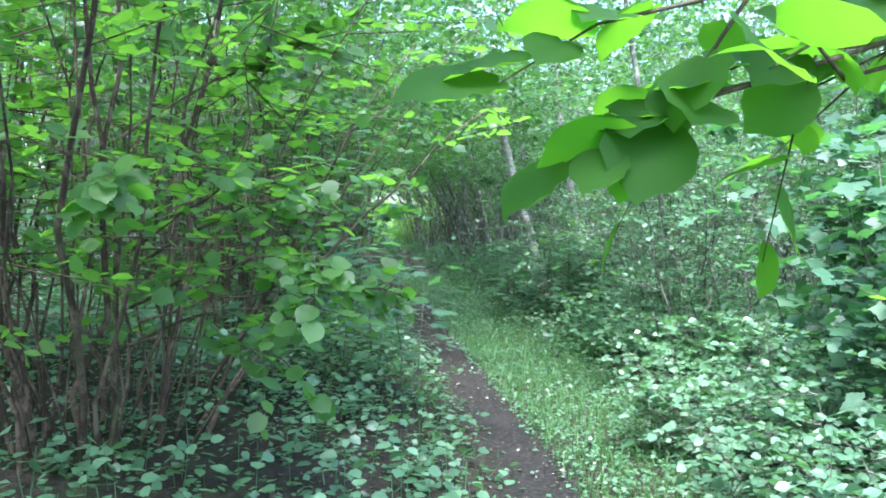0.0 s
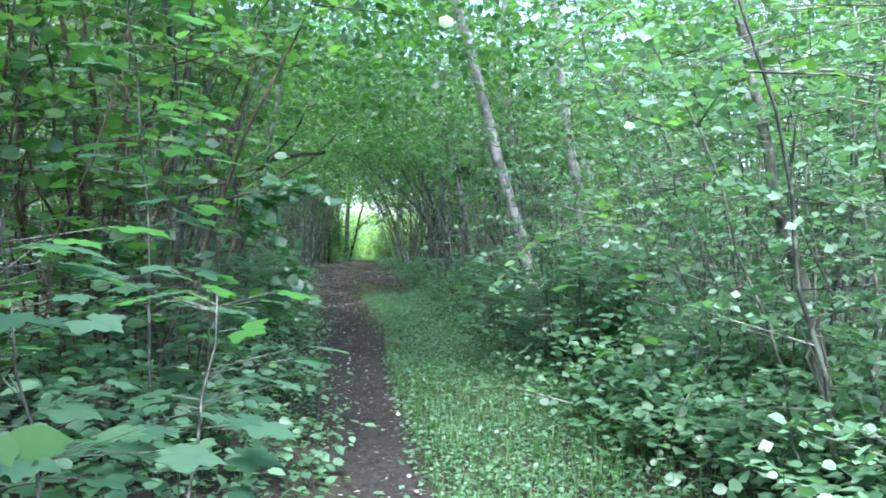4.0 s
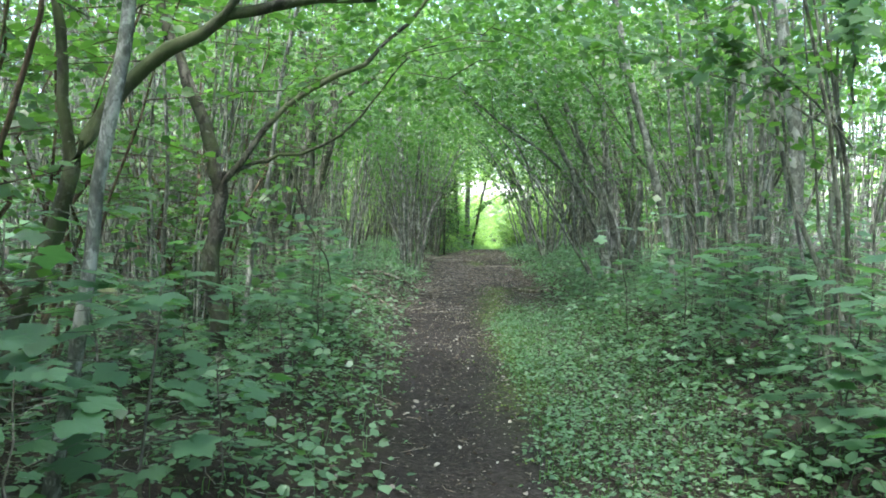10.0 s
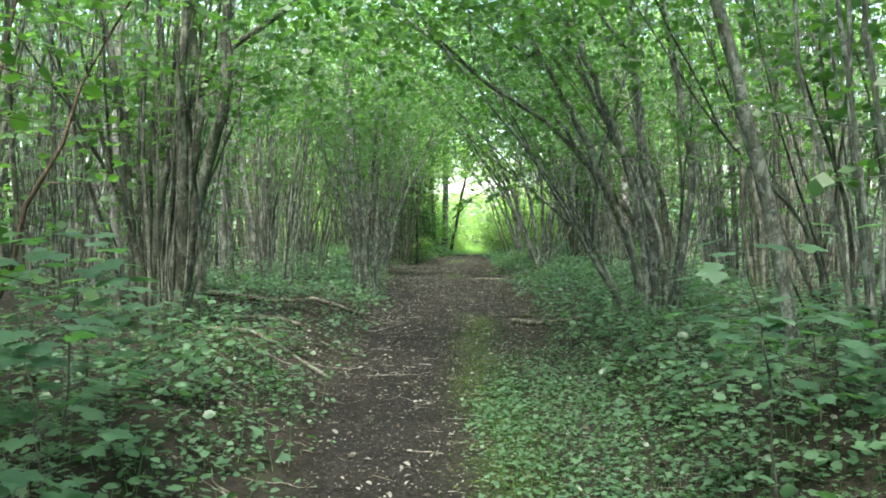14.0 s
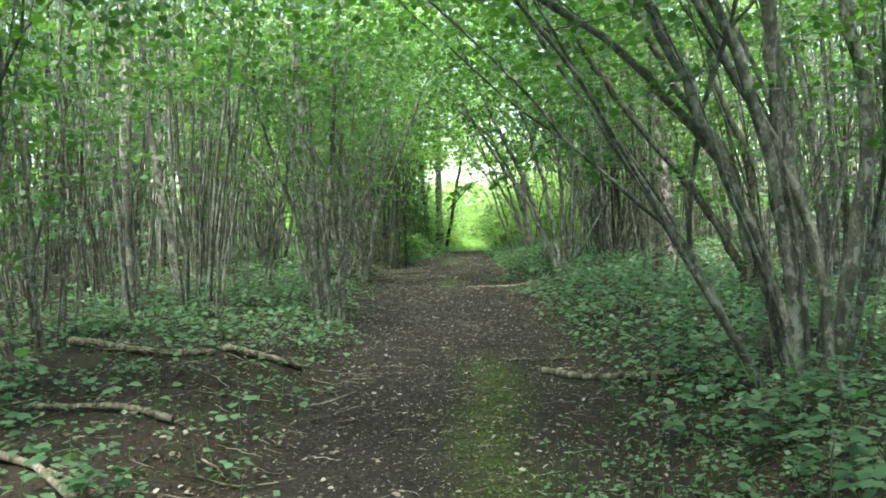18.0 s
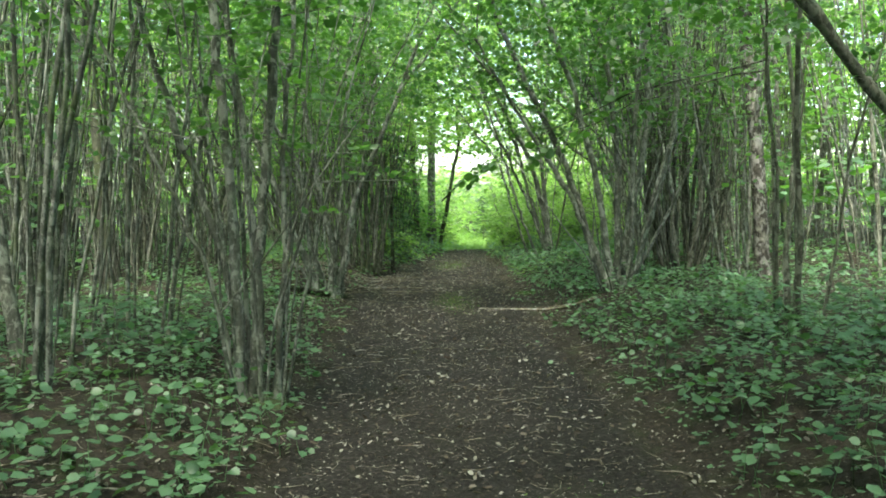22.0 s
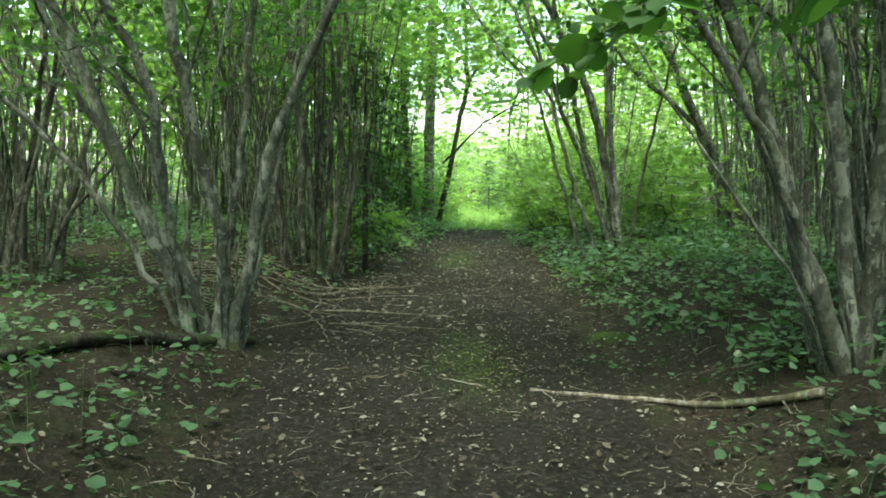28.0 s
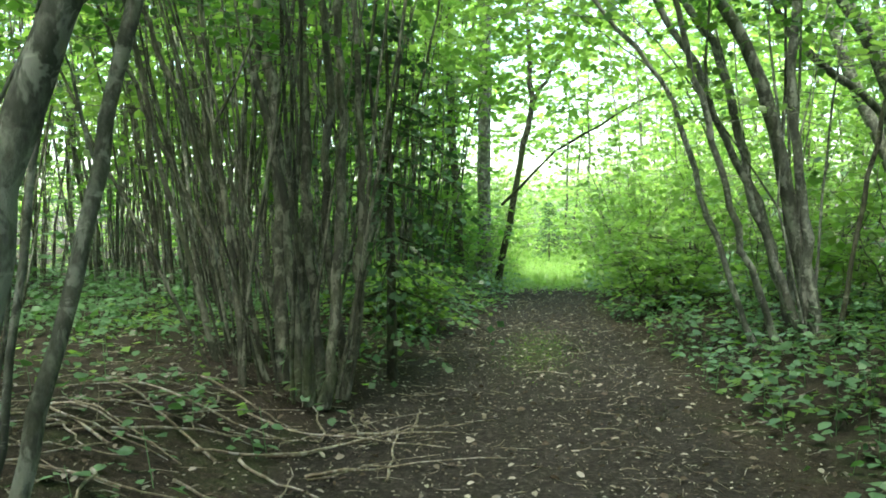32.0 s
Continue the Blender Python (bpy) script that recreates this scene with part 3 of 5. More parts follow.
# ---- named trees and stools along the path ----
HZ = "bushy hazel with many thin grey-brown stems beside the path"
bush("hazel_bush", -3.3, -14.0, 50, "dense hazel with reddish-brown stems and bright leaves beside the path", "bush", 11, M_BARKRED, M_SUNNY, 0.6, (0.007, 0.022), (2.2, 5.4), (4, 38), (5, 50), twigs_per=11, leaf_kind="mid", leaf_size=0.085, low=0.2, spray=(0.3, 0.8), boughs=((-3.1, -14.0, 1.0, -1.7, -13.4, 1.15, 16, 0.09, "near"), (-3.2, -14.2, 0.9, -2.3, -14.9, 0.95, 6, 0.09, "near"), (-3.1, -14.1, 1.5, -2.9, -15.6, 1.75, 10, 0.09, "near"), (-3.2, -14.0, 2.0, -2.0, -14.2, 2.6, 16, 0.09, "near"), (-3.1, -14.2, 1.4, -2.1, -15.5, 1.82, 9, 0.085, "near"), (-3.1, -14.2, 1.3, -2.0, -15.1, 1.75, 9, 0.085, "near"), (-3.1, -14.2, 1.1, -2.15, -15.4, 1.45, 8, 0.085, "near"), (-3.1, -14.2, 0.9, -2.1, -15.2, 1.2, 8, 0.085, "near")))
bush("hazel_bush", -2.1, -7.3, 9, HZ, "bush", 12, M_BARK, M_HAZEL, 0.35, (0.02, 0.045), (4, 6), (3, 12), (8, 40), twigs_per=14)
stool("hazel_bush", -2.6, 6.45, 3, "upright clump of stout grey hazel stems with a dark foot", 13, M_BARK, M_HAZEL, 0.34, (0.02, 0.04), (5, 9), (1, 14), thin=10, twigs_per=4, crook=0.05, main=((((-0.19, 0.23), (0.03, 1.39), (0.22, 2.54), (0.1, 3.45)), 0.088), (((0.07, 0.23), (0.26, 1.5), (0.62, 2.65), (0.64, 3.68)), 0.088), (((-0.07, 0.23), (-0.11, 1.51), (0.17, 2.54), (0.57, 3.17), (1.03, 3.45)), 0.058), (((0.19, 0.23), (0.29, 1.68), (0.34, 2.83), (0.47, 3.68)), 0.07), (((-0.32, 0.47), (-0.33, 1.79), (-0.37, 2.82), (-0.52, 3.67)), 0.058)))
stool("hazel_bush", -0.88, 12.6, 3, "tall clump of straight grey hazel stems beside the path", 14, M_GREY, M_HAZEL, 0.22, (0.014, 0.026), (5, 9), (1, 13), thin=8, twigs_per=4, crook=0.045, main=((((-0.01, 0.3), (0.02, 1.01), (0.09, 1.8), (0.16, 2.58)), 0.052), (((-0.11, 0.31), (-0.12, 1.18), (-0.15, 1.81), (-0.22, 2.59)), 0.049), (((-0.09, 0.31), (-0.23, 1.12), (-0.52, 1.97), (-0.7, 2.59)), 0.037), (((0.02, 0.3), (-0.04, 1.49), (-0.12, 2.28), (-0.16, 2.59)), 0.039), (((-0.17, 0.38), (-0.32, 1.02), (-0.52, 1.44), (-0.63, 1.66)), 0.023), (((0.13, 0.23), (0.19, 1.01), (0.19, 1.96), (0.27, 2.58)), 0.028)))
stool("hazel_bush", -0.84, 18.8, 2, "fanned hazel clump with crooked forked grey stems above a fallen log", 15, M_GREY, M_HAZEL, 0.2, (0.014, 0.026), (4, 7), (4, 24), az0=math.pi, fan=2.3, thin=8, twigs_per=3, crook=0.1, main=((((0.1, 0.26), (0.13, 0.97), (-0.01, 1.47), (-0.08, 1.93), (-0.16, 2.48)), 0.055), (((-0.11, 0.26), (-0.42, 1.08), (-0.68, 1.84), (-0.95, 2.47)), 0.059), (((-0.17, 0.26), (-0.47, 1.05), (-0.97, 1.84), (-1.24, 2.46)), 0.043), (((0.16, 0.26), (0.33, 0.97), (0.47, 1.63), (0.88, 2.5)), 0.051), (((-0.01, 0.26), (-0.24, 1.16), (-0.25, 1.92), (-0.55, 2.48)), 0.047), (((0.22, 0.26), (0.41, 1.28), (0.55, 2.05)), 0.03), (((-0.22, 0.34), (-0.73, 1.24), (-1.13, 1.65), (-1.44, 2.02)), 0.028), (((0.03, 0.26), (0.26, 1.55), (0.33, 2.49)), 0.039)))
stool("hazel_bush", -0.5, 22.6, 5, "thick clump of old grey hazel stems with thin shoots", 16, M_BARK, M_HAZEL, 0.5, (0.014, 0.03), (5, 9), (2, 22), az0=math.pi, fan=2.6, thin=30, twigs_per=3, crook=0.05, main=((((0.19, 0.26), (0.13, 1.46), (0.14, 2.73)), 0.044), (((-0.07, 0.27), (-0.1, 1.83), (-0.23, 2.74)), 0.056), (((0.29, 0.34), (0.37, 1.64), (0.36, 2.73)), 0.041), (((-0.22, 0.23), (-0.31, 0.91), (-0.58, 1.83), (-0.8, 2.38)), 0.028), (((0.42, 0.34), (0.48, 1.64), (0.43, 2.73)), 0.033), (((0.08, 0.27), (0.03, 1.46), (-0.13, 2.19), (-0.08, 2.74)), 0.037), (((-0.14, 0.27), (-0.49, 1.21), (-0.91, 2.02)), 0.022), (((0.34, 0.3), (0.22, 1.27), (0.33, 2.19), (0.27, 2.73)), 0.037)))
stool("hazel_bush", 2.95, 17.3, 5, "vase-shaped hazel clump with many grey stems", 17, M_GREY, M_HAZEL, 0.24, (0.018, 0.032), (4, 7), (8, 24), thin=10, twigs_per=4, crook=0.07, main=((((-0.12, 0.28), (-0.43, 1.24), (-0.68, 2.07), (-1.24, 3.28)), 0.057), (((-0.05, 0.28), (-0.23, 1.42), (-0.54, 2.71), (-0.91, 3.65)), 0.051), (((0.05, 0.28), (0.23, 1.41), (0.44, 2.37), (0.39, 3.65)), 0.057), (((0.11, 0.28), (0.43, 1.41), (0.71, 2.5), (0.52, 3.65)), 0.051), (((-0.02, 0.28), (-0.03, 1.74), (-0.14, 3.02), (-0.36, 3.65)), 0.054), (((-0.18, 0.35), (-0.5, 1.36), (-1.19, 2.4)), 0.038), (((0.08, 0.28), (0.17, 1.74), (0.22, 3.14)), 0.041)))
stool("hazel_bush", 4.1, 18.2, 8, "small hazel clump with crooked grey stems", 18, M_BARK, M_HAZEL, 0.22, (0.018, 0.036), (4, 7), (6, 22), thin=8, twigs_per=5)
stool("hazel_bush", -2.75, 20.4, 8, "old hazel clump with dark stems deeper in the wood", 181, M_BARK, M_HAZEL, 0.26, (0.02, 0.04), (4, 7), (4, 22), thin=8, twigs_per=4)
stool("hazel_bush", 2.65, 7.25, 4, "big old hazel clump with stout mottled stems arching over the path", 19, M_GREY, M_HAZEL, 0.34, (0.02, 0.036), (5, 9), (4, 30), az0=math.pi, fan=2.6, thin=8, twigs_per=4, crook=0.06, main=((((0.07, 0.43), (0.03, 1.3), (-0.06, 2.02), (-0.14, 2.73)), 0.074), (((-0.07, 0.58), (-0.28, 1.21), (-0.53, 1.75), (-0.8, 2.33), (-1.08, 2.76)), 0.06), (((-0.15, 0.73), (-0.32, 1.32), (-0.67, 1.94), (-1.08, 2.45), (-1.61, 2.78)), 0.039), (((0.24, 0.49), (0.39, 1.29), (0.45, 2.01), (0.3, 2.72)), 0.064), (((-0.07, 0.65), (-0.25, 1.67), (-0.44, 2.35), (-0.65, 2.75)), 0.057), (((0.11, 0.57), (0.03, 1.37), (-0.3, 2.07), (-0.58, 2.61)), 0.046)))
stool("hazel_bush", 4.3, 11.3, 4, "hazel clump with dark stems leaning steeply towards the path", 191, M_BARK, M_HAZEL, 0.24, (0.02, 0.036), (4, 7), (4, 26), az0=math.pi, fan=1.6, thin=6, twigs_per=4, main=((((-0.38, 0.73), (-0.9, 1.63), (-1.44, 2.28), (-1.92, 2.97)), 0.061), (((-0.31, 0.78), (-0.48, 1.82), (-0.92, 2.46), (-1.26, 2.97)), 0.079), (((-0.26, 0.78), (-0.44, 2.05), (-0.79, 2.69), (-0.85, 3.15)), 0.061)))
stool("hazel_bush", 3.9, 5.2, 9, "hazel clump with grey stems fanning out behind the herbs", 20, M_BARK, M_HAZEL, 0.3, (0.02, 0.042), (5, 8), (5, 28), thin=8, twigs_per=5, crook=0.07)


def tree(name, x, y, path, r0, r1, label, category, bark, leaf, seed, crown=((0, 0, 7.0), 2.0, 60), limbs=(), sides=9, leaf_size=0.075, kind="mid"):
    """A single trunk through given points, with limbs and a leafy crown."""
    rng = np.random.default_rng(seed)
    z = float(gz(x, y)) - 0.05
    t = thing(name, x, y, z, label, category)
    pts = np.array([(0, 0, 0), *path], float)
    cum = np.r_[0, np.cumsum(np.linalg.norm(np.diff(pts, axis=0), axis=1))]
    s = np.linspace(0, cum[-1], 22)
    p = np.stack([np.interp(s, cum, pts[:, i]) for i in range(3)], 1)
    p[1:] += rng.normal(0, 0.011, (21, 3))
    r = r0 + (r1 - r0) * np.linspace(0, 1, 22)
    r[0] *= 1.4
    r *= rng.uniform(0.9, 1.1, 22)
    v, q = tubes(p[None], r[None], sides)
    part("trunk", make_mesh("trunk", v, q), bark, t)
    for lp, lr in limbs:
        l = np.array(lp, float)
        cu = np.r_[0, np.cumsum(np.linalg.norm(np.diff(l, axis=0), axis=1))]
        ss = np.linspace(0, cu[-1], 16)
        lq = np.stack([np.interp(ss, cu, l[:, i]) for i in range(3)], 1)
        lq[1:] += rng.normal(0, 0.013, (15, 3))
        v, q = tubes(lq[None], (lr * np.linspace(1, 0.3, 16) * rng.uniform(0.86, 1.16, 16))[None], 7)
        part("limb", make_mesh("limb", v, q), bark, t)
    c, rad, n = crown
    if n:
        o = np.array(c) + rng.normal(0, 1, (n, 3)) * rad * np.array([0.5, 0.5, 0.42])
        a = rng.uniform(0, 2 * np.pi, n)
        way = np.stack([np.cos(a), np.sin(a), rng.uniform(-0.3, 0.4, n)], 1)
        tp, tr, lp, al, no, sz = sprays(rng, o, way, rng.uniform(0.3, 0.8, n), 9, leaf_size, kind)
        v, q = tubes(tp, tr, 3)
        part("twigwork", make_mesh("twigwork", v, q), bark, t, kind="stuff")
        part("crown", leaves("crown", kind, lp, al, no, sz), leaf, t, kind="stuff")
    return t


tree("birch_tree", 1.95, -4.4, ((-0.55, 0, 1.8), (-1.3, 0, 4.2), (-2.3, 0.2, 7.5)), 0.075, 0.045, "leaning white birch with a slim pale trunk", "tree", M_BIRCH, M_HAZEL, 31, ((-2.0, 0.2, 7), 2.4, 90))
tree("birch_tree", 3.15, -2.8, ((-0.4, 0, 2.2), (-0.65, 0, 3.6), (-1.2, 0, 8)), 0.08, 0.05, "pale grey-white birch with an upright trunk", "tree", M_BIRCH, M_HAZEL, 32, ((-1.0, 0, 7), 2.4, 90))
tree("aspen_tree", 2.85, 0.4, ((-0.1, 0, 2), (-0.4, 0, 4), (-0.6, 0, 8)), 0.07, 0.04, "slim pale grey tree trunk", "tree", M_GREY, M_HAZEL, 33, ((-0.5, 0, 7), 2.2, 80))
tree("aspen_tree", 2.75, 3.8, ((-0.2, 0, 1.2), (-0.75, 0, 3.2), (-1.3, 0, 6.5)), 0.055, 0.03, "slender pale trunk leaning slightly over the path", "tree", M_GREY, M_HAZEL, 34, ((-1.2, 0, 6.5), 2.0, 70))
tree("willow_tree", -1.98, -1.2, ((0.03, 0, 0.35), (-0.02, 0, 0.7), (0.04, 0.02, 1.3), (-0.05, 0.05, 1.75)), 0.075, 0.045, "dark crooked willow with a bough arching over the path", "tree", M_DARK, M_HAZEL, 35, ((0.9, 0.2, 2.9), 1.5, 110), ((((0.02, 0.0, 1.3), (0.3, 0.1, 1.65), (0.55, 0.2, 1.95), (1.1, 0.6, 2.35), (1.75, 0.8, 3.1), (2.6, 1.0, 3.8)), 0.026), (((-0.05, 0.05, 1.7), (-0.4, 0.2, 2.5), (-0.7, 0.3, 4.5)), 0.045), (((0.05, 0, 1.4), (0.35, 0.1, 1.52), (0.6, 0.15, 1.55), (0.8, 0.2, 1.67), (1.0, 0.2, 1.82), (1.35, 0.3, 2.3)), 0.017), (((0.52, 0.1, 1.5), (0.62, 0.1, 1.1), (0.78, 0.12, 0.8), (0.8, 0.1, 0.6)), 0.011)))
tree("willow_tree", -2.65, -3.0, ((0.2, 0, 0.7), (0.42, 0, 1.32), (0.6, 0, 1.65), (0.87, 0, 1.9), (1.14, 0, 2.07), (1.36, 0, 2.15), (1.9, 0.2, 2.25)), 0.052, 0.026, "dark mossy leaning willow stem bent towards the path", "tree", M_DARK, M_HAZEL, 352, ((1.4, -0.2, 2.9), 1.2, 80), ((((0.42, 0, 1.3), (0.3, 0.1, 2.4), (0.2, 0.3, 4.0)), 0.03), ((((1.1, 0, 2.05), (1.5, -0.1, 2.5), (1.8, -0.2, 3.2)), 0.02))))
tree("hazel_pole", -1.75, -4.4, ((0.12, 0, 0.8), (0.24, 0, 1.5), (0.4, 0.1, 3.0), (0.6, 0.2, 5)), 0.028, 0.014, "thin leaning grey hazel pole", "tree", M_GREY, M_HAZEL, 36, ((1.0, 0.2, 4.6), 1.0, 30))
tree("birch_tree", -3.6, 8.0, ((0, 0, 2), (0.1, 0, 4), (0.2, 0, 8)), 0.06, 0.04, "thin white birch trunk among hazels", "tree", M_BIRCH, M_HAZEL, 37, ((0.1, 0, 7.5), 1.6, 40))
tree("aspen_tree", -3.45, 13.0, ((0.03, 0, 1.2), (0.12, 0, 2.7), (0.3, 0, 8)), 0.085, 0.06, "smooth pale grey-green aspen trunk leaning a little", "tree", M_GREY, M_HAZEL, 38, ((0.4, 0, 8), 2.2, 60))
tree("aspen_tree", -2.85, 13.4, ((-0.15, 0, 1.2), (-0.32, 0, 2.4), (-0.5, 0, 7)), 0.06, 0.035, "thinner pale grey aspen trunk leaning away from the path", "tree", M_GREY, M_HAZEL, 39, ((-0.4, 0, 7.5), 1.8, 40))
tree("alder_tree", -3.75, 18.4, ((-0.05, 0, 2), (-0.15, 0, 4), (-0.3, 0, 9)), 0.085, 0.06, "straight dark brown alder trunk", "tree", M_DARK, M_HAZEL, 40, ((-0.3, 0, 8.5), 2.2, 60))
stool("hazel_bush", 3.3, 23.3, 2, "group of crooked grey stems leaning over the path", 41, M_GREY, M_BRIGHT, 0.2, (0.014, 0.03), (5, 8), (4, 24), az0=math.pi, fan=1.3, thin=5, twigs_per=4, crook=0.055, main=((((0.0, 0.19), (-0.27, 1.5), (-0.46, 2.24), (-0.79, 2.78)), 0.071), (((-0.59, 0.54), (-0.88, 1.63), (-1.04, 2.25), (-1.56, 2.88)), 0.029), (((-0.42, 0.49), (-0.8, 1.5), (-0.96, 2.13), (-1.21, 2.87)), 0.033), (((-0.02, 0.19), (-0.21, 1.7), (-0.27, 2.24), (-0.21, 2.86)), 0.05), (((-0.08, 0.23), (-0.5, 1.71), (-0.67, 2.49), (-1.08, 3.11)), 0.046), (((-0.12, 0.28), (-0.55, 1.5), (-0.96, 2.46), (-1.29, 3.03)), 0.037)))
tree("aspen_tree", 5.5, 24.6, ((-0.73, 0, 1.45), (-1.2, 0, 2.4), (-1.93, 0, 3.65), (-2.6, 0.1, 5.2)), 0.075, 0.045, "pale grey trunk leaning steeply towards the path, forked low", "tree", M_GREY, M_BRIGHT, 353, ((-2.4, 0.3, 5.6), 1.5, 50), ((((-0.86, 0, 1.57), (-1.84, -0.1, 2.33), (-2.44, -0.2, 3.2), (-2.96, -0.3, 3.8), (-3.6, -0.4, 4.6)), 0.042),))
tree("aspen_tree", 0.86, 30.5, ((-0.1, 0, 2.3), (-0.15, 0, 4.5), (-0.1, 0, 9)), 0.07, 0.045, "slim dark-barked trunk where the wood opens", "tree", M_BARK, M_BRIGHT, 357, ((-1.3, -0.4, 8), 1.8, 60))
tree("aspen_tree", 6.0, 26.4, ((-0.5, 0, 1.3), (-1.1, 0, 2.7), (-2.0, 0, 5.5)), 0.08, 0.045, "pale grey trunk leaning towards the path", "tree", M_GREY, M_BRIGHT, 354, ((-1.8, 0, 5.6), 1.8, 60))
tree("hazel_pole", 3.25, 22.9, ((0.2, 0, 1.2), (0.55, 0, 2.6), (0.9, 0, 4.2)), 0.02, 0.012, "thin dark pole standing aslant", "tree", M_DARK, M_HAZEL, 355, ((0.8, 0, 4.6), 0.9, 20))
tree("birch_tree", 5.05, 17.7, ((-0.08, 0, 1.5), (-0.24, 0, 3.4), (-0.5, 0, 8)), 0.1, 0.07, "old birch with dark and white flaking bark", "tree", M_OLDBIRCH, M_HAZEL, 356, ((-0.4, 0, 8), 2.2, 50))
tree("aspen_tree", 1.3, 32.0, ((0.05, 0, 2), (0.12, 0, 5), (0.2, 0, 10)), 0.13, 0.09, "straight pale grey trunk where the wood opens", "tree", M_GREY, M_BRIGHT, 42, ((-1.6, -0.5, 9), 2.4, 90))
tree("maple_tree", 1.5, 31.4, ((0.25, 0, 1.2), (0.62, 0, 3.0), (0.5, 0, 5.5)), 0.06, 0.035, "dark leaning forked stem where the wood opens", "tree", M_DARK, M_BRIGHT, 43, ((0.5, -0.3, 5.2), 1.2, 50), ((((0.62, 0, 3.0), (1.2, 0, 4.0), (1.4, 0.1, 5.2)), 0.04), (((0.1, 0, 1.35), (0.9, -1.2, 2.2), (2.2, -2.2, 2.9), (3.2, -2.6, 3.0)), 0.025)))

# ---- the thicket on both sides ----
rngT = np.random.default_rng(77)
TPL = []
for i, (b, lf) in enumerate(((M_BARK, M_HAZEL), (M_GREY, M_HAZEL), (M_GREY, M_HAZEL), (M_BARK, M_MAPLE))):
    TPL.append(bush("hazel_bush", -7.0 - 1.5 * i, 2 + 6 * i, 20, "hazel bush of the thicket with grey-brown stems", "bush", 100 + i, b, lf, 0.45, (0.011, 0.036), (5, 8), (2, 16), (4, 30), twigs_per=11, low=0.16, group="hazels of the thicket", sides=4, leaf_size=0.085, leaf_kind="far", per=12, spray=(0.45, 1.1), flat=0.9))
for i, b in enumerate((M_BARK, M_GREY)):
    TPL.append(bush("hazel_bush", -6.4 - 1.3 * i, 9 + 7 * i, 34, "tall hazel of the thicket with many thin bare stems", "bush", 110 + i, b, M_HAZEL, 0.5, (0.012, 0.034), (5, 8.5), (1, 15), (3, 24), twigs_per=5, low=0.58, group="hazels of the thicket", sides=4, leaf_size=0.085, leaf_kind="far", per=12, spray=(0.45, 1.1), flat=0.9))
# edge hazels take the lighter leaf colour in place of sun reaching them
for i, b in enumerate((M_GREY, M_BARK)):
    TPL.append(bush("hazel_bush", -8.0 - 1.6 * i, 25 + 4 * i, 30, "hazel at the wood's edge with thin stems and leaves coloured as sunlit", "bush", 115 + i, b, M_BRIGHT, 0.5, (0.006, 0.026), (5, 8), (1, 15), (3, 24), twigs_per=7, low=0.3, group="hazels of the thicket", sides=4, leaf_size=0.12, leaf_kind="far", per=8, spray=(0.45, 1.1), flat=0.9))
spots = []
for k in range(900):
    yy = rngT.uniform(-24, 33)
    xx = rngT.uniform(-11, 12.5)
    l, r = np.interp(yy, EDGE_Y, EDGE_L), np.interp(yy, EDGE_Y, BANK_R)
    if l - (1.3 if 8 < yy < 30 else 1.9) < xx < r + 1.9:
        continue
    if (14 < yy < 21.5 and -3.4 < xx < 0) or (yy < -8 and -5.5 < xx < 5.0) or (yy > 23.5 and 3.2 < xx < 6.5) or (yy > 24 and -0.5 < xx < 6.5) or (yy > 28.5 and -2.5 < xx < 8):
        continue
    if any((xx - a) ** 2 + (yy - b) ** 2 < 1.45 ** 2 for a, b in spots):
        continue
    spots.append((xx, yy))
    if len(spots) >= 118:
        break
spots += [(-0.4, 26.2), (0.1, 28.4), (-1.1, 28.0), (0.35, 30.4), (-1.7, 30.0), (-2.2, 26.0)]
for k, (xx, yy) in enumerate(spots):
    s, turn = rngT.uniform(0.85, 1.15), rngT.uniform(0, 360)
    if 2.4 < xx < 5.4 and 12 < yy < 16.8:
        continue
    c = copy_thing(TPL[6 + k % 2] if yy > 22 else TPL[4 + k % 2] if yy > 4 and k % 5 < 3 else TPL[k % 4], pose(xx, yy, float(gz(xx, yy)) - 0.05, 0, 0, turn))
    c.scale = (s, s, s)

# ---- shrubs and saplings close to the path ----
bush("hazel_bush", -0.35, -18.0, 4, "hazel beside the path with a leafy bough hanging over it", "bush", 50, M_BARKRED, M_OVER, 0.15, (0.01, 0.02), (2.2, 2.8), (2, 10), (6, 20), twigs_per=2, boughs=((-0.4, -18.1, 2.1, -1.77, -18.1, 1.74, 6, 0.08, "near"), (-0.4, -18.1, 2.15, -1.84, -18.14, 1.81, 6, 0.08, "near"), (-0.4, -18.1, 2.2, -1.96, -18.1, 1.86, 5, 0.076, "near"), (-0.4, -18.1, 2.0, -1.64, -18.06, 1.76, 6, 0.08, "near"), (-0.4, -18.1, 2.2, -1.68, -18.1, 1.84, 6, 0.08, "near")))
SMALL = "bushy shrub with small pale-green leaves beside the path"
for i, (x, y, n, h) in enumerate(((2.0, -9.4, 20, (2.0, 3.6)), (3.0, -11.2, 20, (2.2, 4)), (1.7, -6.9, 16, (1.4, 3.0)), (3.2, -7.6, 20, (2.6, 4.6)), (2.6, -13.6, 20, (2.0, 3.6)), (4.6, -9.5, 18, (3, 5.5)), (1.6, -11.3, 14, (1.6, 3.2)), (4.6, -12.4, 18, (3, 5)), (4.0, -15.6, 18, (2.4, 4.4)), (2.0, -16.2, 16, (1.6, 3.0)))):
    bush("dogwood_bush", x, y, n, SMALL, "bush", 300 + i, M_BARK, M_PALE, 0.45, (0.007, 0.016), h, (4, 26), (10, 55), twigs_per=22, leaf_size=0.052, low=0.06, per=16, spray=(0.35, 0.8), sides=5, leaf_kind="far")
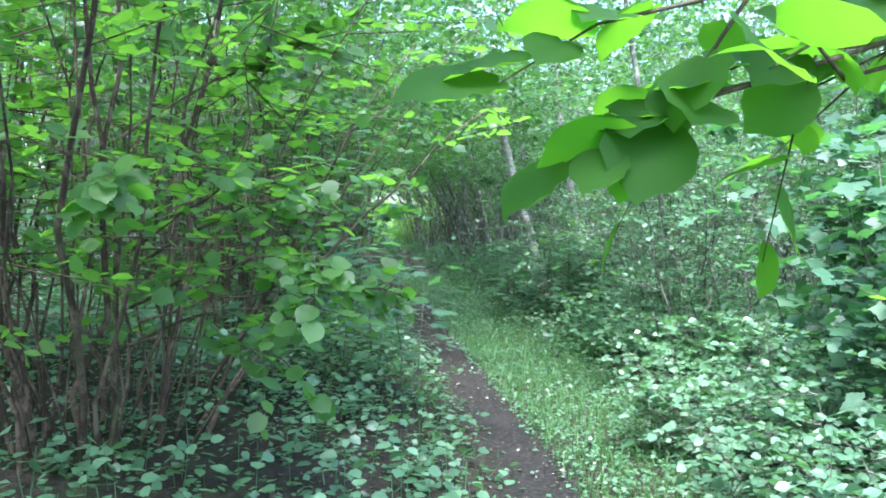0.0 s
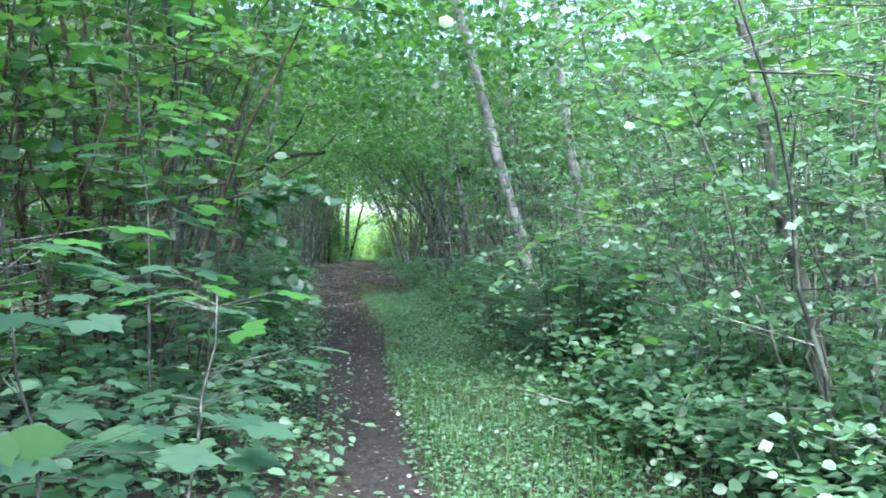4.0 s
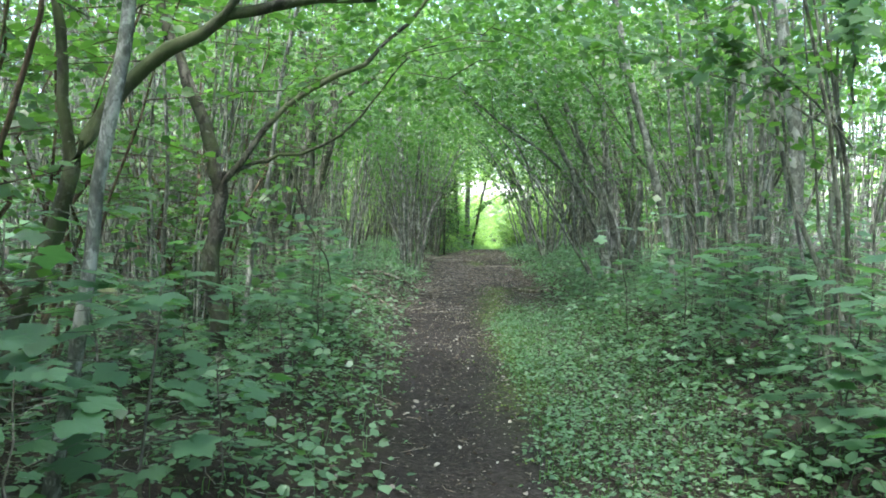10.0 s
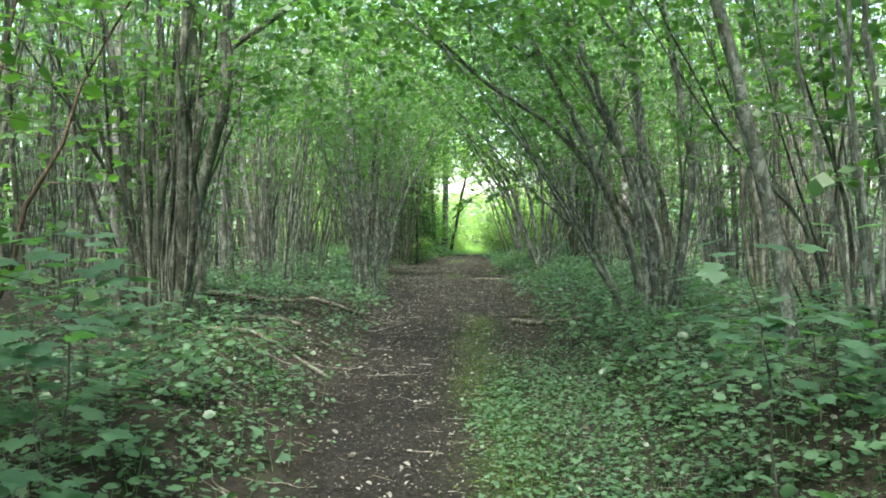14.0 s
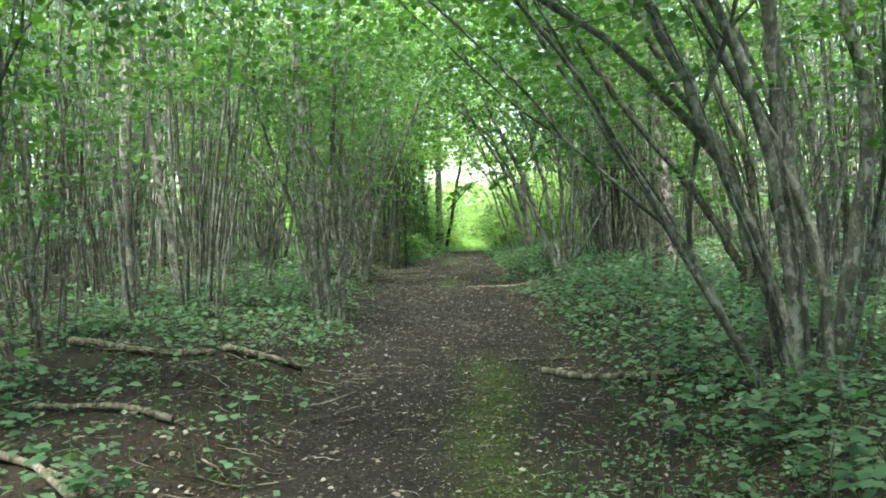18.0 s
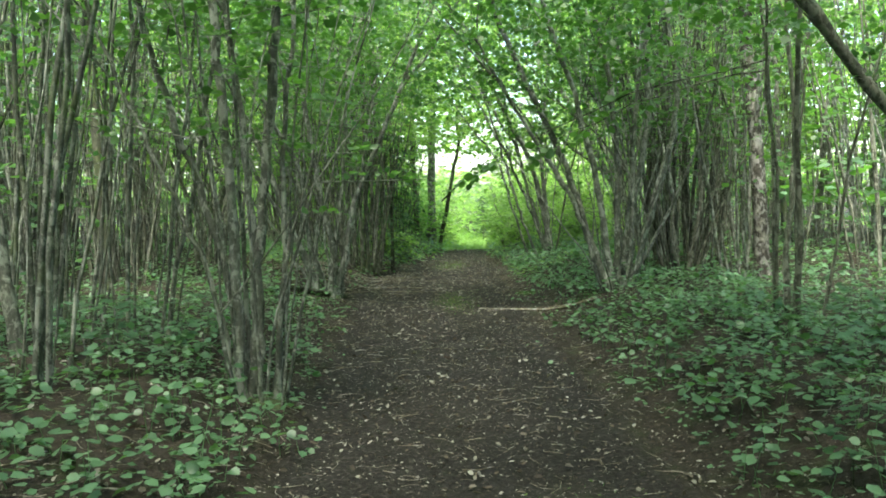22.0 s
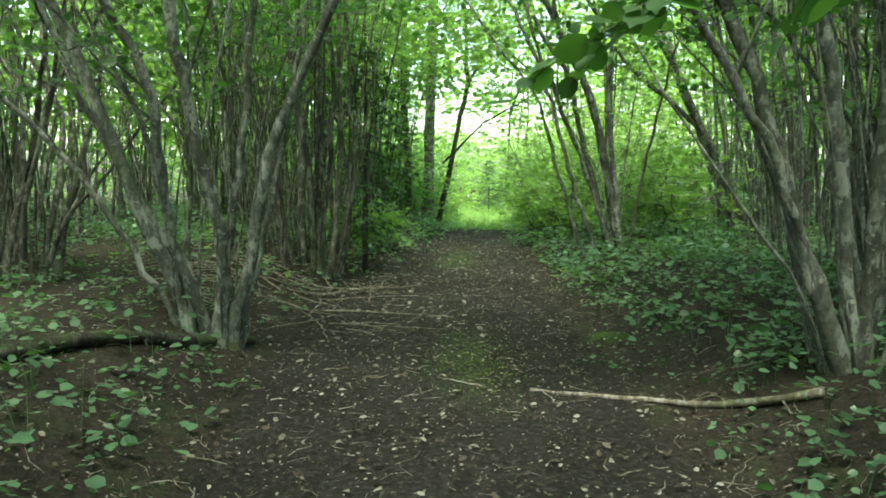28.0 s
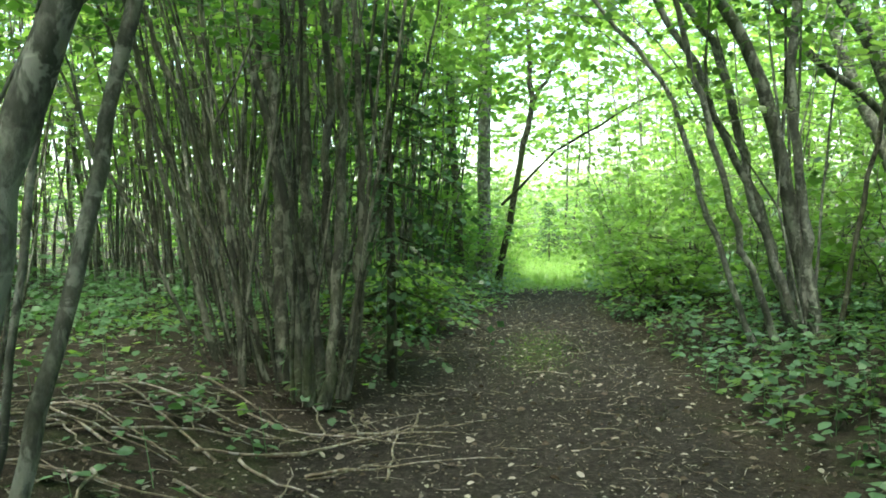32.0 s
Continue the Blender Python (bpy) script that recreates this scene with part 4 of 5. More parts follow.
for i, (x, y, n, h) in enumerate(((-2.9, -10.6, 16, (2.5, 5)), (-2.2, -9.2, 12, (2.5, 5)), (-3.9, -8.6, 14, (3, 6)), (-3.4, -5.6, 12, (3, 6)), (-4.6, -12.0, 16, (3, 6)), (-2.9, -3.3, 9, (3, 5.5)), (-2.7, -6.1, 9, (1.6, 3.5)), (-3.1, -2.0, 9, (2, 4)), (-2.6, 0.9, 8, (1.6, 4)), (-3.4, 3.2, 9, (2, 5)))):
    bush("hazel_bush", x, y, n, "leafy hazel with thin dark stems near the path", "bush", 320 + i, M_BARKRED, M_HAZEL, 0.35, (0.01, 0.026), h, (3, 20), (8, 45), twigs_per=13, leaf_size=0.085, low=0.12, spray=(0.35, 0.85), sides=5)
bush("maple_bush", 1.35, -15.0, 18, "young maple bush with bright layered leaves beside the path", "bush", 340, M_BARK, M_MAPLE, 0.4, (0.006, 0.014), (0.8, 2.2), (4, 36), (10, 50), twigs_per=20, leaf_kind="maple", leaf_size=0.11, low=0.08, per=6, spray=(0.25, 0.55), sides=5)
bush("maple_bush", 1.45, -13.1, 14, "young maple bush with bright layered leaves beside the path", "bush", 341, M_BARK, M_MAPLE, 0.4, (0.007, 0.016), (1.4, 3.4), (3, 22), (10, 30), az0=0.0, fan=2.0, twigs_per=20, leaf_kind="maple", leaf_size=0.12, low=0.08, per=6, spray=(0.25, 0.6), sides=5)
for i, (x, y) in enumerate(((-0.3, -16.6), (0.05, -15.9), (-0.45, -17.2), (0.35, -16.9), (0.7, -16.0), (0.35, -15.1), (0.75, -14.3), (0.5, -13.4), (1.0, -12.6))):
    bush("dogwood_bush", x, y, 14, "low shrub with pale green leaves crowding the path", "bush", 346 + 10 * i, M_BARK, M_HERB if i > 5 else M_PALE, 0.3, (0.004, 0.008), (0.5, 1.1), (6, 40), (10, 40), twigs_per=12, leaf_size=0.05, low=0.2, per=9, spray=(0.15, 0.4), sides=4)
tree("elder_tree", 1.8, -10.5, ((-0.12, 0, 0.6), (-0.4, 0, 1.4), (-0.7, 0, 2.6), (-1.1, 0, 5)), 0.035, 0.02, "thin crooked stem among small leaves", "tree", M_BARK, M_HAZEL, 345, ((-0.4, -0.3, 1.9), 1.4, 110), leaf_size=0.06)
bush("hazel_bush", -1.75, -9.0, 5, "young hazel with broad pale leaves beside the path", "bush", 342, M_BARKRED, M_MAPLE, 0.15, (0.008, 0.018), (2.2, 3.6), (2, 12), (5, 30), twigs_per=6, low=0.3, boughs=((-1.75, -9.0, 1.5, -1.16, -9.1, 1.69, 9, 0.12, "maple"), (-1.7, -9.0, 1.2, -1.22, -8.2, 1.28, 8, 0.085, "near"), (-1.7, -8.9, 1.0, -1.14, -8.1, 1.08, 9, 0.09, "maple"), (-1.7, -8.9, 1.5, -1.3, -8.1, 1.7, 7, 0.085, "maple"), (-1.7, -8.9, 0.8, -1.2, -7.6, 0.8, 9, 0.085, "near"), (-1.8, -8.9, 1.6, -1.4, -7.2, 1.5, 12, 0.085, "near")))
bush("hazel_bush", 3.7, 14.0, 6, "hazel with a low bough of dark leaves hanging by the path", "bush", 343, M_BARK, M_HAZEL, 0.25, (0.016, 0.034), (5, 7), (2, 16), (6, 34), twigs_per=8, low=0.4, boughs=((3.5, 14.1, 2.7, 0.95, 15.3, 1.75, 8, 0.09, "near"), (3.5, 14.1, 2.6, 1.55, 15.0, 1.95, 8, 0.09, "near")))


def sapling(x, y, h, n, seed, size=0.13):
    """A young maple: a thin stem with tiers of broad lobed leaves held flat."""
    rng = np.random.default_rng(seed)
    z = float(gz(x, y)) - 0.02
    t = thing("maple_sapling", x, y, z, "young maple sapling with broad flat leaves in tiers", "sapling", "maple saplings along the path")
    p = stem_path(rng, (0, 0, 0), rng.uniform(0, 6.28), 3, 14, h, 9, 0.008)
    v, q = tubes(p[None], (np.linspace(0.007, 0.003, 9))[None], 5)
    part("stem", make_mesh("stem", v, q), M_BARK, t)
    k = rng.uniform(0.3, 1.0, n)
    o = np.stack([np.interp(k, np.linspace(0, 1, 9), p[:, i]) for i in range(3)], 1)
    a = rng.uniform(0, 6.28, n)
    w = np.stack([np.cos(a), np.sin(a), rng.uniform(0.0, 0.4, n)], 1)
    L = rng.uniform(0.08, 0.3, n)
    P = np.stack([o, o + w * L[:, None]], 1)
    v, q = tubes(P, np.tile([0.0018, 0.0012], (n, 1)), 3)
    part("stalkwork", make_mesh("stalkwork", v, q), M_BARK, t, kind="stuff")
    no = np.array([0, 0, 1.0]) + rng.normal(0, 0.22, (n, 3))
    al = w * np.array([1, 1, 0]) + np.array([0, 0, -0.12])
    part("foliage", leaves("foliage", "maple", P[:, 1], al, no, size * rng.uniform(0.6, 1.25, n)), M_MAPLE, t, kind="stuff")
    return t


rngS = np.random.default_rng(360)
tall = [sapling(-1.6, -11.2, 2.4, 70, 361), sapling(-1.35, -12.4, 1.1, 40, 362, 0.11), sapling(2.2, -5.4, 1.0, 48, 363), sapling(1.5, -3.2, 0.8, 40, 364), sapling(1.5, -7.3, 0.9, 40, 365, 0.15), sapling(1.75, -6.4, 0.9, 40, 366, 0.15), sapling(1.05, -5.4, 0.8, 36, 367, 0.14)]
places = [(-1.5, -12.9), (-1.9, -12.2), (-1.75, -11.4), (-2.3, -11.0), (-1.5, -10.4), (-2.4, -12.9), (-1.6, -6.2), (-1.5, -5.2)]
for k in range(1500):
    side = rngS.uniform() < 0.68
    y = rngS.uniform(-8, 14)
    r, l = np.interp(y, EDGE_Y, BANK_R), np.interp(y, EDGE_Y, EDGE_L)
    x = r + rngS.uniform(0.45, 2.4) if side else l - rngS.uniform(0.6, 2.2)
    if not side and 6 < y < 12:
        continue
    if y > 6 and rngS.uniform() < 0.25:
        continue
    if any((x - a) ** 2 + (y - b) ** 2 < 0.2 for a, b in places):
        continue
    places.append((x, y))
    if len(places) >= 165:
        break
for k, (x, y) in enumerate(places):
    c = copy_thing(tall[(1, 2, 3)[k % 3]], pose(x, y, float(gz(x, y)) - 0.02, 0, 0, rngS.uniform(0, 360)))
    s = rngS.uniform(0.7, 1.25) * (0.5 if y > 3 else 0.95)
    c.scale = (s, s, s)

# boughs held flat over the right side of the path, and the bright shrubs where the wood opens
bush("hazel_bush", 2.5, -1.4, 9, "hazel with flat leafy boughs reaching over the path", "bush", 370, M_BARK, M_HAZEL, 0.25, (0.012, 0.03), (4, 6), (3, 16), (6, 34), twigs_per=10, low=0.3, boughs=((2.4, -1.4, 1.9, 1.1, -2.2, 2.55, 14, 0.1, "maple"), (2.4, -1.4, 2.2, 1.5, -3.2, 2.6, 14, 0.1, "maple"), (2.4, -1.3, 2.0, 0.9, -0.6, 2.7, 14, 0.1, "maple")))
for i, (x, y, h) in enumerate(((3.6, 30.2, (1.4, 2.6)), (3.9, 33.6, (1.6, 3.0)), (2.2, 38.0, (0.8, 1.5)), (4.7, 36.0, (2, 3.2)), (1.3, 34.6, (1.4, 2.8)), (1.6, 36.6, (1.6, 2.6)), (1.0, 31.0, (0.8, 1.6)), (0.0, 25.6, (0.3, 0.6)), (2.0, 38.4, (0.8, 1.6)), (4.9, 38.6, (0.9, 1.6)), (1.3, 33.2, (0.7, 1.5)), (3.75, 32.4, (0.9, 1.8)), (3.3, 28.2, (0.7, 1.5)), (3.1, 26.4, (0.5, 1.2)), (4.3, 24.0, (0.6, 1.4)), (4.6, 29.2, (1.6, 3.2)), (5.6, 28.0, (1.6, 3.0)), (0.2, 32.4, (1.4, 2.8)), (3.7, 25.2, (1.0, 2.2)), (4.7, 26.8, (1.4, 3)), (3.9, 28.4, (1.2, 2.6)), (5.2, 30.4, (2, 3.6)), (4.5, 33.0, (1.2, 2.6)), (5.6, 34.4, (2, 4)), (4.9, 37.5, (1.5, 3)), (0.1, 29.6, (0.9, 1.8)), (-1.2, 30.8, (1.5, 3)), (0.2, 34.2, (1.4, 2.6)), (-1.0, 36.5, (2, 3.5)), (0.8, 38.5, (1.2, 2.4)), (-1.9, 27.8, (1.2, 3)))):
    bush("hazel_bush", x, y, 12, "bright leafy young shrub where the wood opens", "bush", 380 + i, M_BARK, M_BRIGHT, 0.4, (0.006, 0.014), h, (4, 28), (10, 50), twigs_per=14, leaf_size=0.085, low=0.05, per=9, leaf_kind="far", spray=(0.3, 0.7), sides=5, group="shrubs where the wood opens")

# ---- fallen wood ----
def fallen(name, pts, r0, r1, label, seed, mat=None, twigs=0, sides=8, group=""):
    """A dead branch lying on the ground along pts (x, y, height over the ground)."""
    rng = np.random.default_rng(seed)
    pts = np.array(pts, float)
    cum = np.r_[0, np.cumsum(np.linalg.norm(np.diff(pts, axis=0), axis=1))]
    s = np.linspace(0, cum[-1], 10)
    p = np.stack([np.interp(s, cum, pts[:, i]) for i in range(3)], 1)
    p[:, 0] += rng.normal(0, 0.012, 10)
    p[:, 1] += rng.normal(0, 0.012, 10)
    r = np.linspace(r0, r1, 10) * rng.uniform(0.9, 1.1, 10)
    p[:, 2] += gz(p[:, 0], p[:, 1]) + r * 0.7
    x, y, z = p[0]
    t = thing(name, x, y, z, label, "branch", group)
    v, q = tubes((p - p[0])[None], r[None], sides)
    n = len(v)
    caps = [list(range(sides))[::-1], list(range(n - sides, n))]
    me = make_mesh("wood", np.vstack([v, [[0, 0, 0]], [p[-1] - p[0]]]), q, [(f[i], f[(i + 1) % sides], n + c) for c, f in enumerate(caps) for i in range(sides)])
    part("wood", me, mat or M_DEAD, t)
    for i in range(twigs):
        j = int(rng.integers(2, 9))
        a = rng.uniform(0, 6.28)
        e = np.array([math.cos(a), math.sin(a), rng.uniform(-0.1, 0.35)]) * rng.uniform(0.12, 0.4)
        q0 = p[j] - p[0]
        tp = np.stack([q0, q0 + e * 0.5 + rng.normal(0, 0.02, 3), q0 + e])
        tp[:, 2] = np.maximum(tp[:, 2], gz(tp[:, 0] + x, tp[:, 1] + y) - z + 0.006)
        v, q = tubes(tp[None], np.array([[r[j] * 0.4, r[j] * 0.25, 0.002]]), 5)
        part("twig", make_mesh("twig", v, q), mat or M_DEAD, t)
    return t


fallen("fallen_branch", ((-3.1, -0.2, 0.4), (-2.5, -0.9, 0.2), (-2.15, -1.35, 0.03), (-1.75, -1.6, 0.0)), 0.06, 0.045, "dark rotten trunk fallen against the foot of the willow", 409, M_DARK, 4)
LOG = "pale dead branch lying on the forest floor"
fallen("fallen_branch", ((1.3, 9.45, 0), (1.8, 8.75, 0.0), (2.35, 7.5, 0.02)), 0.038, 0.028, "dark mossy dead log beside the path", 401, M_ROT, 4)
fallen("fallen_branch", ((0.96, 10.14, 0), (1.3, 10.12, 0.0), (1.75, 10.05, 0)), 0.014, 0.02, "dark stick lying across the side of the path", 402, M_DARK, 2)
fallen("fallen_branch", ((-2.95, 9.75, 0.06), (-2.3, 9.45, 0.03), (-1.55, 9.3, 0.0)), 0.042, 0.03, "pale dead log on top of the bank, split and crumbling", 403, M_ROT, 6)
fallen("fallen_branch", ((-1.5, 9.42, 0.01), (-1.2, 9.4, 0.02), (-0.85, 9.55, 0.02)), 0.036, 0.026, "short broken length of dead wood on the bank", 408, M_ROT, 3)
fallen("fallen_branch", ((-2.3, 7.3, 0.02), (-1.85, 7.25, 0.02), (-1.35, 7.1, 0.01)), 0.018, 0.026, LOG, 404, M_ROT, 5)
fallen("fallen_branch", ((-2.55, 6.69, 0.01), (-1.71, 5.96, 0.02), (-0.88, 5.22, 0.0)), 0.024, 0.018, LOG, 405, M_DEAD, 2)
fallen("fallen_branch", ((1.22, 17.87, 0.0), (1.9, 17.6, 0.0), (2.6, 17.0, 0.02)), 0.012, 0.024, "long bare branch lying across the side of the path", 406, M_DEAD, 3)
fallen("fallen_branch", ((-1.75, 17.0, 0.01), (-1.15, 17.95, 0.02), (-0.6, 19.0, 0.0)), 0.045, 0.035, "dark mossy log at the foot of a hazel clump", 407, M_DARK, 2)
rngW = np.random.default_rng(420)
ST = "thin dry stick lying on the ground"
for i in range(60):
    # a heap of cut sticks at the foot of the old hazel clump
    x, y = rngW.uniform(-1.6, 0.4), rngW.uniform(19.6, 22.1)
    a, L = rngW.normal(0.1, 0.9), rngW.uniform(0.3, 1.2)
    h = rngW.uniform(0, 0.035)
    fallen("stick", ((x - L * 0.5 * math.cos(a), y - L * 0.5 * math.sin(a), h), (x, y + rngW.normal(0, 0.04), h + 0.02), (x + L * 0.5 * math.cos(a), y + L * 0.5 * math.sin(a), rngW.uniform(0, 0.05))), rngW.uniform(0.004, 0.011), 0.003, "dry pale stick in a loose heap beside the path", 430 + i, M_DEAD, 2 if i % 3 == 0 else 0, 6, "heap of sticks")
for i in range(55):
    # broken twigs on the bare bank
    x, y = rngW.uniform(-2.8, -0.5), rngW.uniform(4.6, 10.4)
    a, L = rngW.normal(0.2, 1.0), rngW.uniform(0.2, 0.8)
    fallen("stick", ((x, y, rngW.uniform(0, 0.04)), (x + 0.5 * L * math.cos(a) + rngW.normal(0, 0.05), y + 0.5 * L * math.sin(a), 0.02), (x + L * math.cos(a), y + L * math.sin(a), rngW.uniform(0, 0.06))), rngW.uniform(0.004, 0.01), 0.003, "broken dry twig on the bare bank", 1500 + i, M_DEAD if i % 3 else M_ROT, 2 if i % 3 == 0 else 0, 5, "sticks on the forest floor")
for i in range(90):
    y = rngW.uniform(-4, 22)
    l, r = np.interp(y, EDGE_Y, EDGE_L), np.interp(y, EDGE_Y, BANK_R)
    x = rngW.uniform(l - 1.6, r + 1.2) if y > 5 else (rngW.uniform(l - 0.9, l) if rngW.uniform() < 0.6 else rngW.uniform(r - 0.3, r + 0.7))
    a, L = rngW.uniform(0, 3.14), rngW.uniform(0.12, 0.5)
    fallen("stick", ((x, y, 0), (x + 0.5 * L * math.cos(a) + rngW.normal(0, 0.04), y + 0.5 * L * math.sin(a), 0.012), (x + L * math.cos(a), y + L * math.sin(a), 0.0)), rngW.uniform(0.003, 0.008), 0.002, ST, 500 + i, M_DEAD if i % 4 else M_DARK, 1 if i % 5 == 0 else 0, 5, "sticks on the forest floor")


# ---- a young spruce by the path, and one far off in the clearing ----
def spruce(x, y, h, reach, tiers, label, seed, dead=False):
    rng = np.random.default_rng(seed)
    z = float(gz(x, y)) - 0.05
    t = thing("spruce_tree", x, y, z, label, "tree")
    v, q = tubes(np.array([[(0, 0, 0), (0.01, 0, h * 0.5), (0, 0, h)]]), np.array([[0.012 * h + 0.008, 0.008 * h, 0.004]]), 8)
    part("trunk", make_mesh("trunk", v, q), M_DARK, t)
    O, W, L = [], [], []
    for i in range(tiers):
        f = 0.25 + 0.72 * i / tiers
        for k in range(6):
            a = rng.uniform(0, 6.28)
            O.append((0, 0, f * h))
            W.append((math.cos(a), math.sin(a), -0.25))
            L.append(reach * (1.05 - f) * rng.uniform(0.7, 1.1) + 0.08)
    tp, tr, lp, al, no, sz = sprays(rng, np.array(O), np.array(W), np.array(L), 24, 0.06 * max(1, reach), "far", 0.25, 0.8)
    lp = lp + rng.normal(0, 0.03 * reach, lp.shape)
    v, q = tubes(tp, tr, 4)
    part("branchwork", make_mesh("branchwork", v, q), M_DARK, t, kind="stuff")
    part("needle_foliage", leaves("needle_foliage", "far", lp, al, no, sz), M_SPRUCE, t, kind="stuff")


spruce(0.12, 23.3, 3.0, 1.1, 11, "young dark spruce with thin drooping twigs beside the path", 600)
spruce(4.6, 48.0, 2.4, 0.9, 14, "dark spruce standing far off in the clearing", 601)


# ---- moss mounds ----
def mound(x, y, rx, ry, h, seed):
    rng = np.random.default_rng(seed)
    a = np.linspace(0, 2 * np.pi, 19)[:-1]
    rings = [(1.0, 0.0), (0.85, 0.5), (0.6, 0.82), (0.3, 0.97)]
    V = [(x + rx * k * math.cos(t) * rng.uniform(0.9, 1.1), y + ry * k * math.sin(t) * rng.uniform(0.9, 1.1), float(gz(x, y)) - 0.03 + h * u * rng.uniform(0.85, 1.1)) for k, u in rings for t in a]
    V.append((x, y, float(gz(x, y)) + h - 0.03))
    Q = [(r * 18 + i, r * 18 + (i + 1) % 18, (r + 1) * 18 + (i + 1) % 18, (r + 1) * 18 + i) for r in range(3) for i in range(18)]
    T = [(54 + i, 54 + (i + 1) % 18, 72) for i in range(18)]
    tagged(part("moss_mound", make_mesh("moss_mound", np.array(V), Q, T), M_MOSS), "low green moss cushion at the edge of the path", "moss")


mm, nt_, b_ = material("moss", 0.95, 0.1)
n_a, n_b = noise_tex(nt_, 60, 4, 0.7), noise_tex(nt_, 7, 3)
nt_.links.new(mix(nt_, 0.5, ramp(nt_, n_a, ((0.3, (0.02, 0.04, 0.012)), (0.7, (0.06, 0.1, 0.025)))), ramp(nt_, n_b, ((0.3, (0.03, 0.05, 0.02)), (0.7, (0.07, 0.11, 0.03))))), b_.inputs["Base Color"])
bump(nt_, b_, n_a, 0.9, 0.02)
M_MOSS = mm
mound(2.15, 19.4, 0.24, 0.16, 0.06, 613)

# ---- undergrowth ----
def scatter(rng, n, x0, x1, y0, y1, keep):
    x, y = rng.uniform(x0, x1, n), rng.uniform(y0, y1, n)
    k = rng.uniform(0, 1, n) < keep(x, y)
    return x[k], y[k]


def herb_keep(x, y):
    l, r = np.interp(y, EDGE_Y, EDGE_L), np.interp(y, EDGE_Y, BANK_R)
    off = np.maximum(l - x, x - r)
    d = smooth(off, -0.05, np.interp(y, [18, 22], [0.5, 0.2]))
    patch = 0.75 + 0.25 * np.sin(0.9 * x + 1.3) * np.sin(0.7 * y + 0.5 * x)
    bare = (1 - 0.75 * smooth(y, 14, 19) * (x < 1) * (y < 23.6)) * (1 - 0.72 * smooth(y, 4.5, 6) * (1 - smooth(y, 9.3, 10.3)) * (x < -0.4))
    return d * (0.35 + 0.65 * patch) * bare * np.clip(1.35 - off / 9, 0.15, 1)


def herbs(name, label, seed, n, x0, x1, y0, y1, keep, mat, hgt, size, per, kind, stalks=True):
    rng = np.random.default_rng(seed)
    x, y = scatter(rng, n, x0, x1, y0, y1, keep)
    m = len(x)
    h = rng.uniform(*hgt, m) * (0.6 + 0.4 * np.sin(1.3 * x + 0.8 * y) ** 2)
    z = gz(x, y)
    top = np.stack([x + rng.normal(0, 0.04, m), y + rng.normal(0, 0.04, m), z + h], 1)
    a = rng.uniform(0, 2 * np.pi, (m, 1)) + np.arange(per)[None] * 2.4
    tier = rng.uniform(0.55, 1.0, (m, per))
    out = rng.uniform(0.02, 0.1, (m, per))
    al = np.stack([np.cos(a), np.sin(a), rng.normal(-0.1, 0.25, (m, per))], -1)
    pos = np.stack([x, y, z], 1)[:, None] * (1 - tier[..., None]) + top[:, None] * tier[..., None] + al * out[..., None]
    no = np.array([0, 0, 1.0]) + rng.normal(0, 0.33, (m, per, 3))
    sz = rng.uniform(*size, (m, per))
    me = leaves(name, kind, pos.reshape(-1, 3), al.reshape(-1, 3), no.reshape(-1, 3), sz.ravel())
    tagged(part(name, me, mat), label, "undergrowth", kind="stuff")
    if stalks:
        P = np.stack([np.stack([x, y, z - 0.01], 1), top], 1)[::2]
        v, q = tubes(P, np.tile([0.003, 0.0015], (len(P), 1)), 3)
        tagged(part(name + "_stalks", make_mesh("stalks", v, q), mat), "thin green stalks of the woodland herbs", "undergrowth", kind="stuff")


herbs("woodland_herbs", "low green woodland herbs covering the banks", 201, 15000, -3.4, 4.4, -19, 27, herb_keep, M_HERB, (0.08, 0.42), (0.035, 0.085), 5, "mid")
herbs("woodland_herbs", "low green woodland herbs deeper in the wood", 203, 16000, -8, 9, -19, 34, lambda x, y: herb_keep(x, y) * ((x < -3.2) | (x > 4.2) | (y > 26)), M_HERB, (0.08, 0.42), (0.05, 0.1), 5, "far", False)
herbs("ground_ivy", "small round leaves of ground ivy on the earth", 202, 26000, -5, 6, -19, 33, lambda x, y: herb_keep(x, y) * 0.9 + 0.1 * (1 - on_path(x, y)), M_HERB, (0.02, 0.1), (0.03, 0.06), 3, "far", False)


def grass(name, label, seed, n, x0, x1, y0, y1, keep, hgt, wide=1.0, mat=None):
    rng = np.random.default_rng(seed)
    x, y = scatter(rng, n, x0, x1, y0, y1, keep)
    m = len(x)
    h = rng.uniform(*hgt, m) * np.interp(y, [-9, -3, 30, 33], [1.0, 0.4, 0.4, 1.0])
    a = rng.uniform(0, 2 * np.pi, m)
    d = np.stack([np.cos(a), np.sin(a), 0 * a], 1)
    b = np.stack([x, y, gz(x, y) - 0.01], 1)
    lean = rng.uniform(0.1, 0.7, m)[:, None]
    w = np.stack([-np.sin(a), np.cos(a), 0 * a], 1) * rng.uniform(0.001, 0.0022, m)[:, None] * wide
    up = np.array([0, 0, 1.0])
    p1 = b + h[:, None] * (0.55 * up + 0.3 * lean * d)
    p2 = b + h[:, None] * (0.9 * up * (1 - 0.4 * lean) + 0.9 * lean * d)
    V = np.stack([b - w, b + w, p1 + w, p1 - w, p2], 1).reshape(-1, 3)
    i = (np.arange(m) * 5)[:, None]
    tagged(part(name, make_mesh(name, V, i + np.array([0, 1, 2, 3]), i + np.array([3, 2, 4])), mat or M_GRASS), label, "grass", kind="stuff")


